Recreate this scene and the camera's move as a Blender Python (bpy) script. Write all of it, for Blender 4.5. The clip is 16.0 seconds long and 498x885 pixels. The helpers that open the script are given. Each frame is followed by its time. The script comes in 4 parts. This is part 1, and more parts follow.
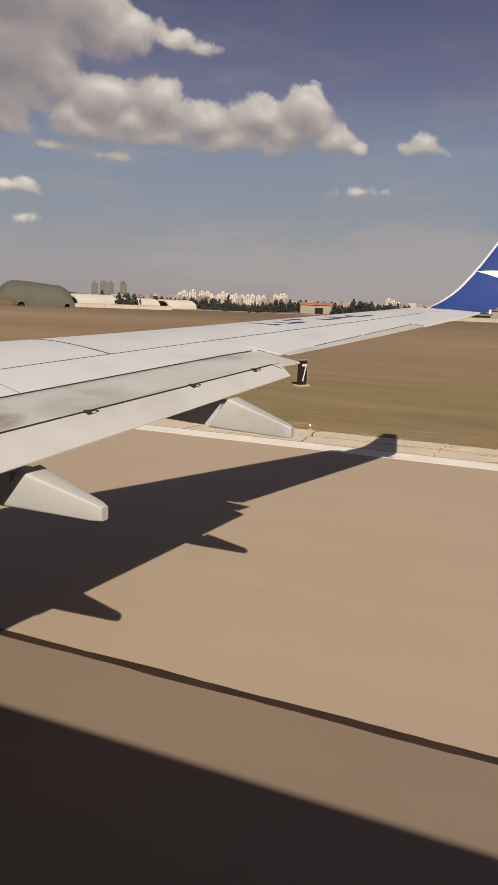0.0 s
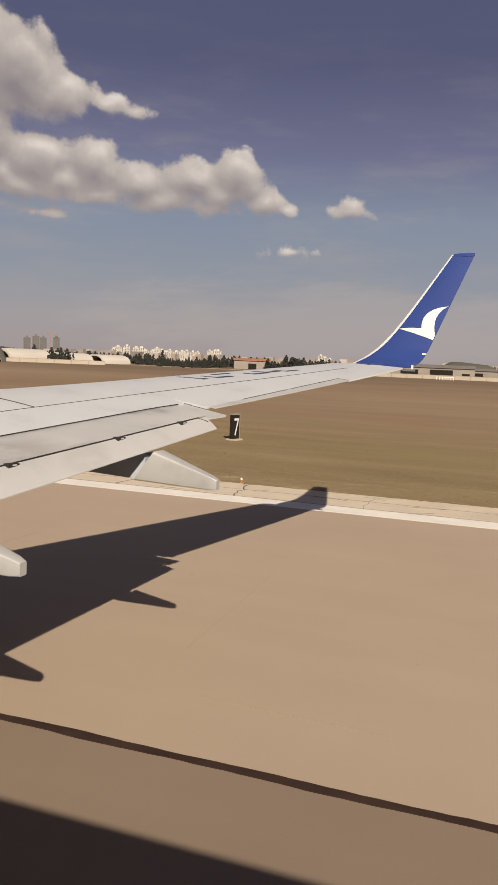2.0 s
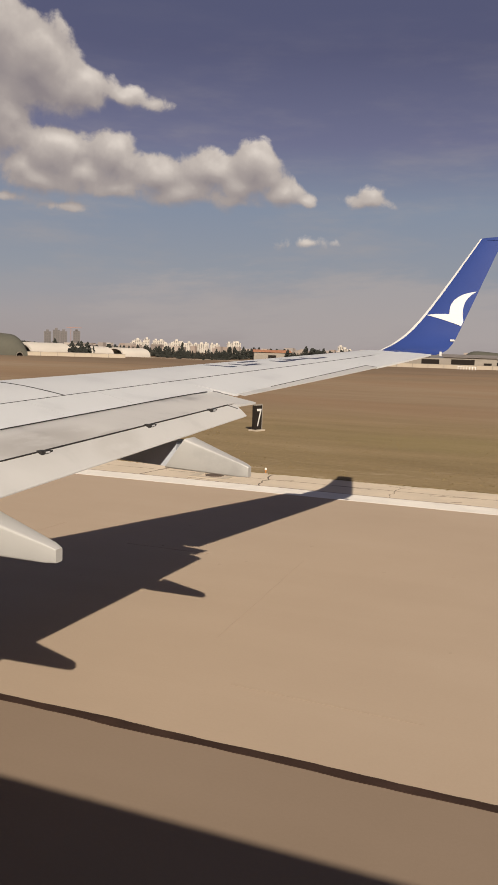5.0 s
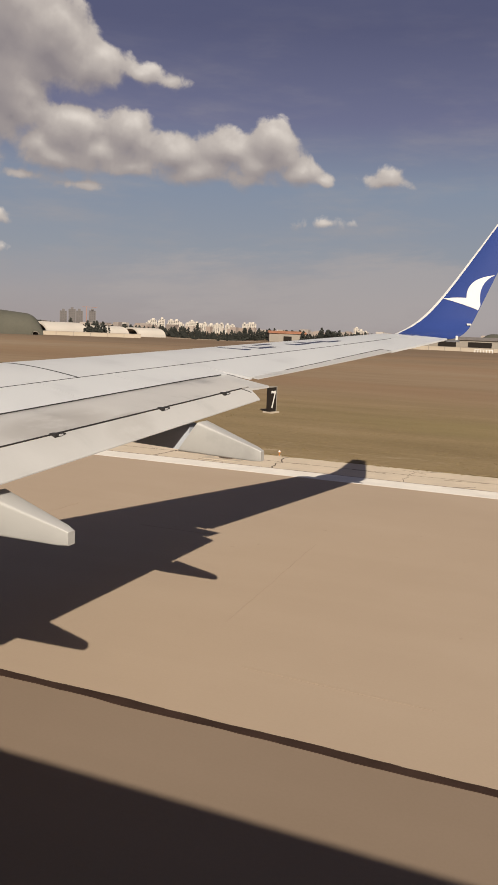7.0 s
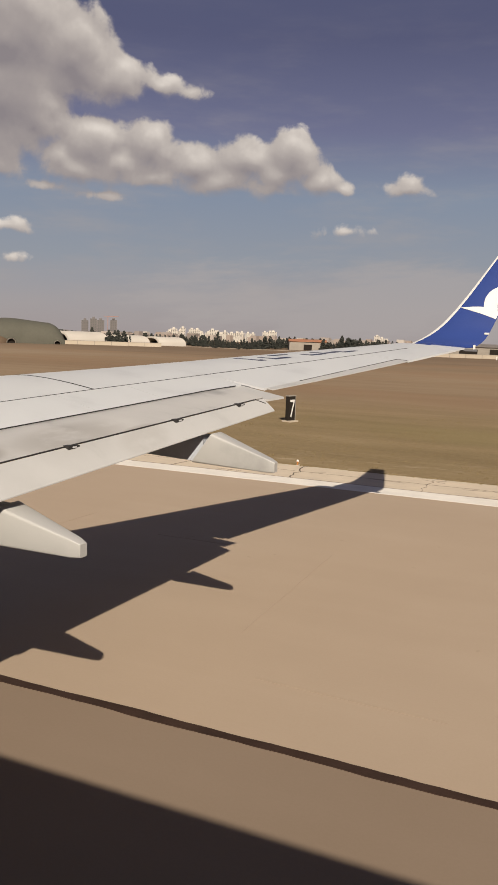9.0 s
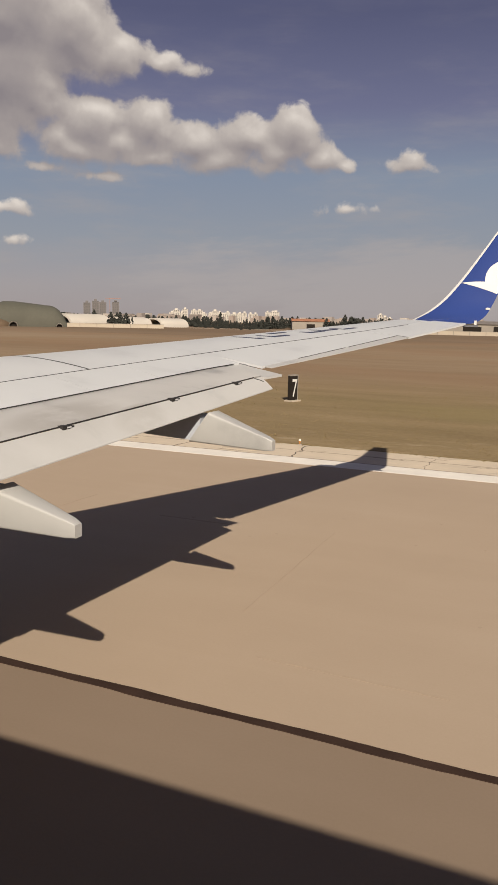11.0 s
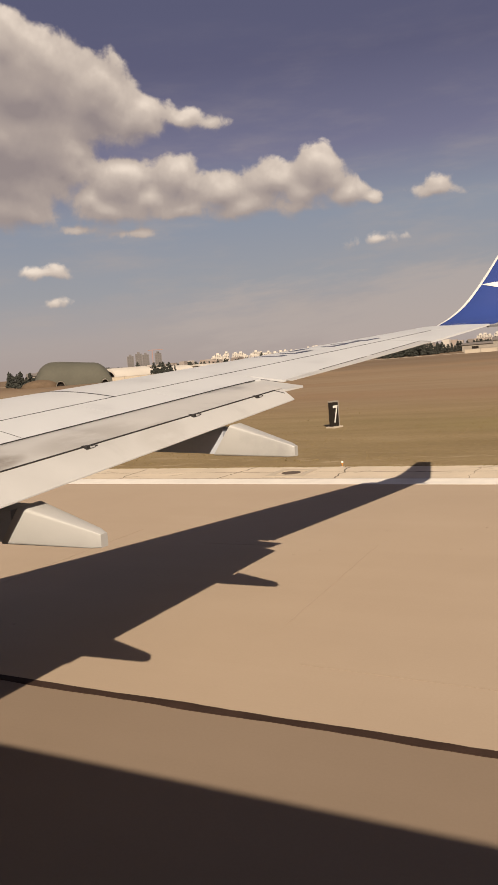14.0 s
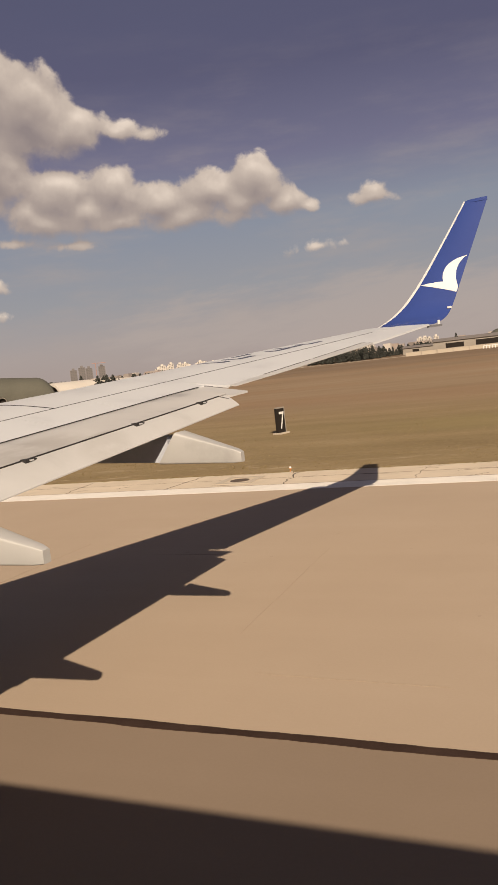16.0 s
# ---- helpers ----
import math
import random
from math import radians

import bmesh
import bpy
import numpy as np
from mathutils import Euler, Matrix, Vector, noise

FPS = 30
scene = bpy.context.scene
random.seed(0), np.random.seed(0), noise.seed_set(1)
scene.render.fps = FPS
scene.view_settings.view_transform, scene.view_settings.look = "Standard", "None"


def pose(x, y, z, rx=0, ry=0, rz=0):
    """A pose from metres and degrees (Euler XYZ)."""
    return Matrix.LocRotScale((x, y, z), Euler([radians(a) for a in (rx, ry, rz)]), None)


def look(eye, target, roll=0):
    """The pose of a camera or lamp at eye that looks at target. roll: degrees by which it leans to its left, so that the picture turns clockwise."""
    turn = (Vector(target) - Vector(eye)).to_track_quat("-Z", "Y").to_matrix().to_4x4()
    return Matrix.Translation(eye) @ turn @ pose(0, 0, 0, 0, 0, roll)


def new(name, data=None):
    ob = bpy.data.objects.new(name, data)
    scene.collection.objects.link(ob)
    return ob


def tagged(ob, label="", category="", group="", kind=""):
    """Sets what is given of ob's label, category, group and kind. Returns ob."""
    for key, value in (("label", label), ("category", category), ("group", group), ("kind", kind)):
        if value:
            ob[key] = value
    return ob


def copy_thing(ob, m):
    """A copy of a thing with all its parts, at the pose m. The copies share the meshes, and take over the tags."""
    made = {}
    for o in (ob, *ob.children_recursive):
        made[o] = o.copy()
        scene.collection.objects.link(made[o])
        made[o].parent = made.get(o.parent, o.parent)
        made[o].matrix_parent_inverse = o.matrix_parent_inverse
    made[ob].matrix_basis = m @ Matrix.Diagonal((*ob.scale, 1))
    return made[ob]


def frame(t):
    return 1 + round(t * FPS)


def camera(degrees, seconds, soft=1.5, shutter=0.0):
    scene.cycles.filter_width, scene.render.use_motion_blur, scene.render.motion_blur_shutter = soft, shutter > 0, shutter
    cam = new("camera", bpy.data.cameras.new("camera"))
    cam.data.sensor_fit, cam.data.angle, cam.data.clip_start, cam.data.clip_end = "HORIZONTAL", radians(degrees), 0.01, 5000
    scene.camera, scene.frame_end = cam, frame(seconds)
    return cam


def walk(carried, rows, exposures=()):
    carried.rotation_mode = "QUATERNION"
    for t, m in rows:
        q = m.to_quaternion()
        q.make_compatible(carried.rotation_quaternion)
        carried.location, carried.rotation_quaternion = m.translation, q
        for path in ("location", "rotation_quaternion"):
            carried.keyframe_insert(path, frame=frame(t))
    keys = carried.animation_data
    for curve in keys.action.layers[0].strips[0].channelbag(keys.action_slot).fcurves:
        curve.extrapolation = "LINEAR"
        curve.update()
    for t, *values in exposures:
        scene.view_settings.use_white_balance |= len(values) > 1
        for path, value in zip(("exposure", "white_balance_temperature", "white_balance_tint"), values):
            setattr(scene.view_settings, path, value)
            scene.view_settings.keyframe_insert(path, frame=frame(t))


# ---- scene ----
cam = camera(35.38, 16.0, soft=1.1)

# seconds, place, yaw to the left of straight out, pitch, roll
PATH = [
    (0.0, -0.070, 0.003, 3.890, 24.13, -10.12, 2.09),
    (0.5, -0.013, -0.000, 3.895, 24.03, -9.32, 3.47),
    (1.0, 0.024, -0.003, 3.895, 24.95, -9.08, 3.11),
    (1.5, 0.039, -0.002, 3.887, 24.20, -8.72, 2.69),
    (2.0, 0.039, 0.009, 3.877, 19.46, -5.94, 2.37),
    (2.5, 0.020, 0.026, 3.866, 19.66, -6.93, 2.50),
    (3.0, -0.009, 0.040, 3.854, 20.00, -6.52, 2.79),
    (3.5, -0.031, 0.063, 3.847, 19.83, -8.24, 2.63),
    (4.0, -0.060, 0.068, 3.832, 19.41, -6.83, 2.29),
    (4.5, -0.105, 0.038, 3.801, 20.62, -6.41, 1.69),
    (7.0, -0.097, 0.058, 3.834, 21.93, -8.00, 2.28),
    (7.5, -0.082, 0.044, 3.841, 22.78, -7.38, 2.95),
    (8.0, -0.064, 0.042, 3.853, 22.23, -7.76, 3.18),
    (8.5, -0.040, 0.054, 3.873, 23.26, -7.32, 2.26),
    (11.0, 0.015, 0.171, 3.839, 23.74, -8.87, 1.23),
    (11.5, 0.053, 0.096, 3.755, 24.76, -8.07, 0.34),
    (12.0, 0.125, 0.091, 3.734, 25.54, -7.95, -1.46),
    (12.5, 0.216, 0.079, 3.701, 27.06, -6.91, -3.11),
    (13.0, 0.293, 0.074, 3.634, 27.18, -6.50, -3.85),
    (13.5, 0.345, 0.085, 3.561, 27.49, -6.24, -4.19),
    (14.0, 0.372, 0.120, 3.527, 27.44, -5.91, -4.56),
    (14.5, 0.379, 0.169, 3.526, 27.35, -6.77, -5.35),
    (15.0, 0.371, 0.198, 3.505, 27.73, -6.85, -5.55),
    (15.5, 0.353, 0.229, 3.496, 27.86, -6.79, -6.19),
    (16.0, 0.330, 0.252, 3.479, 23.55, -5.61, -6.44),
]


def aim(x, y, z, yaw, pitch, roll):
    a, b = radians(yaw), radians(pitch)
    way = Vector((-math.sin(a) * math.cos(b), math.cos(a) * math.cos(b), math.sin(b)))
    eye = Vector((x, y, z))
    return look(eye, eye + 10 * way, roll)


walk(cam, [(t, aim(*row)) for t, *row in PATH],
     exposures=[(0, 0.21, 6500, 10), (1.5, 0.25, 6550, 11), (4.5, 0.25, 6600, 11), (7, 0.25, 6500, 10), (11.5, 0.25, 6500, 10), (12.5, 0.33, 6800, 12), (13, 0.20, 6900, 12),
                (13.5, 0.38, 7100, 13), (14.5, 0.36, 7100, 13), (16, 0.30, 7200, 14)])

# ---- light ----
SUN_EL, SUN_AZ = 35.2, 121.4   # height, and the heading in which the light travels

sun = new("sun", bpy.data.lights.new("sun", "SUN"))
sun.data.energy, sun.data.angle, sun.data.color = 5.0, radians(0.55), (1.0, 0.89, 0.75)
_e, _a = radians(SUN_EL), radians(SUN_AZ)
_way = Vector((math.cos(_e) * math.cos(_a), math.cos(_e) * math.sin(_a), -math.sin(_e)))
sun.matrix_world = look(-60 * _way, (0, 0, 0))


class Nodes:
    """Short hand for node trees."""

    def __init__(self, tree):
        self.tree = tree

    def add(self, kind, ins=(), **props):
        n = self.tree.nodes.new(kind)
        for k, v in props.items():
            setattr_plain(n, k, v)
        for key, v in (ins.items() if isinstance(ins, dict) else enumerate(ins)):
            self.put(n.inputs[key], v)
        return n

    def put(self, socket, v):
        if v is None:
            return
        if isinstance(v, bpy.types.NodeSocket):
            self.tree.links.new(v, socket)
        else:
            socket.default_value = v

    def math(self, op, a, b=None, c=None, clamp=False):
        n = self.tree.nodes.new("ShaderNodeMath")
        n.operation, n.use_clamp = op, clamp
        for s, v in zip(n.inputs, (a, b, c)):
            self.put(s, v)
        return n.outputs[0]

    def noise(self, vec, scale, detail=4.0, rough=0.55, distort=0.0):
        n = self.tree.nodes.new("ShaderNodeTexNoise")
        for k, v in (("Vector", vec), ("Scale", scale), ("Detail", detail), ("Roughness", rough), ("Distortion", distort)):
            self.put(n.inputs[k], v)
        return n.outputs["Fac"]

    def ramp(self, fac, stops):
        n = self.tree.nodes.new("ShaderNodeValToRGB")
        r = n.color_ramp
        while len(r.elements) < len(stops):
            r.elements.new(0.5)
        for el, (p, c) in zip(r.elements, stops):
            el.position = p
            el.color = (*c, 1) if len(c) == 3 else c
        self.put(n.inputs["Fac"], fac)
        return n.outputs["Color"]

    def step(self, v, a, b):
        """0 below a, 1 above b, smooth between."""
        n = self.tree.nodes.new("ShaderNodeMapRange")
        n.interpolation_type = "SMOOTHSTEP"
        for k, w in zip(("Value", "From Min", "From Max"), (v, a, b)):
            self.put(n.inputs[k], w)
        return n.outputs["Result"]

    def mix(self, fac, a, b, blend="MIX"):
        n = self.tree.nodes.new("ShaderNodeMix")
        n.data_type, n.blend_type = "RGBA", blend
        for s, v in ((n.inputs[0], fac), (n.inputs[6], a), (n.inputs[7], b)):
            self.put(s, (*v, 1) if isinstance(v, tuple) and len(v) == 3 else v)
        return n.outputs[2]

    def xyz(self, x, y, z=0.0):
        n = self.tree.nodes.new("ShaderNodeCombineXYZ")
        for s, v in zip(n.inputs, (x, y, z)):
            self.put(s, v)
        return n.outputs[0]


# clouds: heading to the left of straight out, height, half width, half height in degrees
CLOUDS = [
    (40.9, 18.9, 6.22, 3.94), (43.5, 15.6, 7.87, 4.70), (36.4, 18.1, 3.32, 3.23), (33.8, 16.9, 2.57, 1.99), (42.0, 13.3, 4.6, 2.3), (30.4, 17.0, 2.1, 0.75),
    (28.4, 16.6, 1.3, 0.42), (42.0, 21.3, 2.49, 2.49), (35.0, 13.0, 2.57, 1.99), (37.1, 12.1, 1.57, 1.08), (30.8, 13.0, 2.15, 1.92), (33.1, 11.9, 2.49, 1.29),
    (27.9, 12.0, 2.5, 1.60), (24.4, 12.4, 2.2, 1.65), (25.5, 11.2, 2.49, 0.95), (21.0, 12.8, 2.0, 2.05), (21.9, 11.6, 2.49, 1.25), (18.9, 11.3, 1.60, 1.24),
    (17.6, 10.8, 0.91, 0.5), (34.3, 9.6, 2.1, 0.42), (36.0, 11.4, 3.0, 1.2), (31.0, 11.1, 3.4, 0.9), (26.5, 10.9, 3.4, 0.9), (22.5, 10.7, 2.4, 0.8), (39.0, 14.2, 3.0, 2.2), (38.3, 9.9, 1.0, 0.33), (40.7, 7.2, 1.9, 0.44), (39.9, 7.5, 0.75, 0.40), (40.4, 5.2, 0.9, 0.36),
    (12.9, 10.7, 1.9, 0.62), (12.7, 11.1, 0.95, 0.66), (17.0, 7.8, 1.8, 0.50), (43.0, 11.8, 4.0, 1.9),
]


def cloud_group():
    """Density of the clouds at a heading and height in degrees."""
    g = bpy.data.node_groups.new("cloud_density", "ShaderNodeTree")
    g.interface.new_socket("Vector", in_out="INPUT", socket_type="NodeSocketVector")
    g.interface.new_socket("Density", in_out="OUTPUT", socket_type="NodeSocketFloat")
    g.interface.new_socket("Soft", in_out="OUTPUT", socket_type="NodeSocketFloat")
    k = Nodes(g)
    start, end = g.nodes.new("NodeGroupInput"), g.nodes.new("NodeGroupOutput")
    v = start.outputs[0]
    warp = k.add("ShaderNodeTexNoise", {"Vector": v, "Scale": 0.42, "Detail": 2.5, "Roughness": 0.45})
    sub = k.add("ShaderNodeVectorMath", [warp.outputs["Color"], (0.5, 0.5, 0.5)])
    sub.operation = "SUBTRACT"
    mul = k.add("ShaderNodeVectorMath", [sub.outputs[0], (1.0, 0.8, 0)])
    mul.operation = "MULTIPLY"
    moved = k.add("ShaderNodeVectorMath", [v, mul.outputs[0]])
    sep = k.add("ShaderNodeSeparateXYZ", [moved.outputs[0]])
    az, el = sep.outputs[0], sep.outputs[1]
    total = None
    for a, e, w, h in CLOUDS:
        # degrees inside a lobe's rim
        dx = k.math("MULTIPLY", k.math("SUBTRACT", az, a), 1 / w)
        dy = k.math("MULTIPLY", k.math("SUBTRACT", el, e), 1 / h)
        r = k.math("SQRT", k.math("ADD", k.math("MULTIPLY", dx, dx), k.math("MULTIPLY", dy, dy)))
        one = k.math("MULTIPLY", k.math("SUBTRACT", 1.0, r), min(w, h) * 0.75 + 0.19)
        one = k.math("MAXIMUM", one, -2.0)
        total = one if total is None else k.math("SMOOTH_MAX", total, one, 0.65)
    lump = k.noise(v, 0.42, 3.0, 0.5)
    billow = k.noise(v, 0.85, 8.0, 0.60, 0.25)
    soft = k.math("ADD", total, k.math("MULTIPLY", k.math("SUBTRACT", lump, 0.49), 0.95))
    total = k.math("ADD", soft, k.math("MULTIPLY", k.math("SUBTRACT", billow, 0.5), 1.05))
    k.put(end.inputs[0], total)
    k.put(end.inputs[1], soft)
    return g


def make_world():
    world = bpy.data.worlds.new("sky")
    scene.world = world
    world.use_nodes = True
    tree = world.node_tree
    tree.nodes.clear()
    k = Nodes(tree)
    sky = tree.nodes.new("ShaderNodeTexSky")
    sky.sky_type, sky.sun_disc = "NISHITA", False
    sky.sun_elevation, sky.sun_rotation = radians(SUN_EL), radians(90 - (SUN_AZ + 180))
    sky.air_density, sky.dust_density, sky.ozone_density, sky.altitude = 1.0, 2.2, 2.0, 700
    d = tree.nodes.new("ShaderNodeTexCoord").outputs["Generated"]
    sep = k.add("ShaderNodeSeparateXYZ", [d])
    deg = 180 / math.pi
    el = k.math("MULTIPLY", k.math("ARCSINE", sep.outputs[2]), deg)
    az = k.math("MULTIPLY", k.math("ARCTAN2", k.math("MULTIPLY", sep.outputs[0], -1.0), sep.outputs[1]), deg)
    group = cloud_group()

    def density(da, de):
        n = tree.nodes.new("ShaderNodeGroup")
        n.node_tree = group
        k.put(n.inputs[0], k.xyz(k.math("ADD", az, da), k.math("ADD", el, de)))
        return n.outputs

    here, above = density(0, 0), density(-0.15, 0.8)
    # crisp tops, undersides that thin out into the air
    under = k.step(k.math("SUBTRACT", above[1], here[1]), -0.15, 0.75)
    cover = k.step(here[0], -0.08, k.math("ADD", 0.34, k.math("MULTIPLY", under, 0.55)))
    # the thick parts shade those below them
    lit = k.math("ADD", k.math("MULTIPLY", k.math("SUBTRACT", here[1], above[1]), 0.50),
                 k.math("MULTIPLY", k.math("SUBTRACT", here[0], above[0]), 0.24))
    deep = k.math("MULTIPLY", k.step(here[1], 0.9, 2.4), 0.72)
    lit = k.math("SUBTRACT", k.math("MULTIPLY", lit, k.math("SUBTRACT", 1.0, k.math("MULTIPLY", deep, 0.45))), k.math("MULTIPLY", deep, 0.58))
    tone = k.ramp(k.math("ADD", k.math("MULTIPLY", lit, 0.70), 0.46, clamp=True),
                  [(0.0, (0.222, 0.196, 0.202)), (0.42, (0.318, 0.280, 0.266)), (0.75, (0.465, 0.416, 0.378)), (1.0, (0.65, 0.59, 0.53))])
    # hazy lower air over the clear sky
    air = k.ramp(k.math("MULTIPLY", el, 1 / 40.0, clamp=True),
                 [(0.0, (0.305, 0.282, 0.275)), (0.06, (0.292, 0.285, 0.292)), (0.14, (0.232, 0.264, 0.300)), (0.25, (0.190, 0.238, 0.304)),
                  (0.36, (0.128, 0.138, 0.224)), (0.50, (0.074, 0.079, 0.150)), (1.0, (0.05, 0.06, 0.13))])
    haze = k.math("MULTIPLY", k.step(el, 55.0, 12.0), 0.88)
    veil = k.math("MULTIPLY", k.step(k.noise(k.xyz(k.math("MULTIPLY", az, 0.10), k.math("MULTIPLY", el, 0.42)), 1.0, 5.0, 0.6), 0.42, 0.8),
                  k.math("MULTIPLY", k.step(el, 26.0, 1.0), 0.55))
    base = k.mix(1.0, sky.outputs[0], (SKY_STRENGTH,) * 3, "MULTIPLY")
    base = k.mix(1.0, base, (1.50, 1.12, 0.95), "MULTIPLY")
    base = k.mix(haze, base, k.mix(1.0, air, (1.025, 0.985, 1.01), "MULTIPLY"))
    base = k.mix(veil, base, (0.32, 0.290, 0.282))
    # thin white sheet low in the sky
    sx, sy = k.math("MULTIPLY", k.math("SUBTRACT", az, 12.0), 1 / 24.0), k.math("MULTIPLY", k.math("SUBTRACT", el, 2.6), 1 / 3.6)
    sheet = k.math("SUBTRACT", 1.0, k.math("ADD", k.math("MULTIPLY", sx, sx), k.math("MULTIPLY", sy, sy)))
    streaks = k.noise(k.xyz(k.math("MULTIPLY", az, 0.12), k.math("ADD", k.math("MULTIPLY", el, 0.6), k.math("MULTIPLY", az, 0.05))), 1.0, 6.0, 0.62)
    sheet = k.step(k.math("ADD", sheet, k.math("MULTIPLY", k.math("SUBTRACT", streaks, 0.5), 2.8)), 0.0, 0.9)
    base = k.mix(k.math("MULTIPLY", sheet, 0.62), base, (0.345, 0.314, 0.306))
    base = k.mix(k.math("MULTIPLY", cover, 0.96), base, tone)
    bg = k.add("ShaderNodeBackground", {"Color": base, "Strength": 1.0})
    out = tree.nodes.new("ShaderNodeOutputWorld")
    tree.links.new(bg.outputs[0], out.inputs[0])


def setattr_plain(n, k, v):
    if k == "operation":
        n.operation = v


SKY_STRENGTH = 0.040
make_world()


# ---- materials ----
def material(name, rough=0.6, metal=0.0, spec=0.5):
    m = bpy.data.materials.new(name)
    m.use_nodes = True
    k = Nodes(m.node_tree)
    b = m.node_tree.nodes["Principled BSDF"]
    b.inputs["Roughness"].default_value, b.inputs["Metallic"].default_value = rough, metal
    b.inputs["Specular IOR Level"].default_value = spec
    return m, k, b


def place_of(k):
    return k.tree.nodes.new("ShaderNodeTexCoord").outputs["Object"]


def bump(k, b, height, strength, distance=0.01):
    n = k.add("ShaderNodeBump", {"Height": height, "Strength": strength, "Distance": distance})
    k.put(b.inputs["Normal"], n.outputs[0])


def plain(name, colour, rough=0.6, metal=0.0, vary=0.12, scale=3.0, spec=0.5, fine=40.0):
    """A paint or solid with soft stains and a fine grain."""
    m, k, b = material(name, rough, metal, spec)
    p = place_of(k)
    big, small = k.noise(p, scale, 5.0, 0.6), k.noise(p, fine, 3.0, 0.6)
    f = k.math("ADD", k.math("MULTIPLY", big, 0.7), k.math("MULTIPLY", small, 0.3))
    lo, hi = tuple(c * (1 - vary) for c in colour), tuple(min(1, c * (1 + vary)) for c in colour)
    k.put(b.inputs["Base Color"], k.ramp(f, [(0.3, lo), (0.7, hi)]))
    bump(k, b, small, 0.12)
    return m


def stretched(k, sx, sy, sz):
    n = k.add("ShaderNodeVectorMath", [place_of(k), (sx, sy, sz)])
    n.operation = "MULTIPLY"
    return n.outputs[0]


def runway_material():
    m, k, b = material("runway_asphalt", 0.85, spec=0.3)
    p = place_of(k)
    streak = k.noise(stretched(k, 0.012, 0.8, 1), 1.0, 5.0, 0.6)
    blotch = k.noise(p, 0.18, 5.0, 0.6)
    grain = k.noise(p, 30.0, 3.0, 0.7)
    f = k.math("ADD", k.math("ADD", k.math("MULTIPLY", streak, 0.25), k.math("MULTIPLY", blotch, 0.55)), k.math("MULTIPLY", grain, 0.2))
    tan = k.ramp(f, [(0.25, (0.335, 0.258, 0.185)), (0.5, (0.375, 0.292, 0.212)), (0.75, (0.410, 0.325, 0.242))])
    # the older lane inside the seam is darker, with vignette and fuselage shade added
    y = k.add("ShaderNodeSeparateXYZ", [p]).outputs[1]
    old_dimmed = k.ramp(f, [(0.25, (0.196, 0.144, 0.099)), (0.5, (0.222, 0.166, 0.118)), (0.75, (0.248, 0.189, 0.137))])
    k.put(b.inputs["Base Color"], k.mix(k.step(y, 6.72, 6.64), tan, old_dimmed))
    bump(k, b, grain, 0.07, 0.01)
    return m


def field_material():
    m, k, b = material("dry_field", 0.95, spec=0.1)
    p = place_of(k)
    y = k.add("ShaderNodeSeparateXYZ", [p]).outputs[1]
    bands = k.noise(stretched(k, 0.010, 0.018, 1), 1.0, 2.0, 0.4)
    clumps = k.noise(stretched(k, 0.07, 0.30, 1), 1.0, 6.0, 0.66)
    tuft = k.noise(p, 6.0, 4.0, 0.7)
    earth = k.ramp(k.math("ADD", k.math("MULTIPLY", bands, 0.7), k.math("MULTIPLY", clumps, 0.3)),
                   [(0.32, (0.190, 0.128, 0.078)), (0.5, (0.250, 0.182, 0.116)), (0.68, (0.295, 0.222, 0.148))])
    grass = k.ramp(k.math("ADD", k.math("MULTIPLY", clumps, 0.6), k.math("MULTIPLY", tuft, 0.4)),
                   [(0.3, (0.168, 0.122, 0.064)), (0.5, (0.228, 0.170, 0.092)), (0.72, (0.295, 0.226, 0.134))])
    # greener and redder sweeps
    sweep = k.noise(stretched(k, 0.022, 0.05, 1), 1.0, 3.0, 0.5)
    grass = k.mix(k.math("MULTIPLY", k.step(sweep, 0.50, 0.66), 0.6), grass, (0.215, 0.176, 0.078))
    earth = k.mix(k.math("MULTIPLY", k.step(sweep, 0.54, 0.38), 0.5), earth, (0.245, 0.158, 0.095))
    edge = k.math("ADD", y, k.math("MULTIPLY", k.math("SUBTRACT", bands, 0.5), 26.0))
    turf = k.mix(k.step(edge, 34.0, 60.0), grass, earth)
    # darker brown far out, with an uneven start
    far = k.step(k.math("ADD", y, k.math("MULTIPLY", k.math("SUBTRACT", sweep, 0.5), 160.0)), 120.0, 230.0)
    turf = k.mix(k.math("MULTIPLY", far, 0.55), turf, (0.125, 0.088, 0.062))
    # pale trodden dirt in broken patches by the paving
    bare = k.math("MULTIPLY", k.step(k.noise(stretched(k, 0.5, 1.6, 1), 1.0, 5.0, 0.6), 0.54, 0.68), k.step(y, 29.0, 23.5))
    k.put(b.inputs["Base Color"], k.mix(k.math("MULTIPLY", bare, 0.55), turf, (0.40, 0.325, 0.225)))
    bump(k, b, tuft, 0.6, 0.05)
    return m


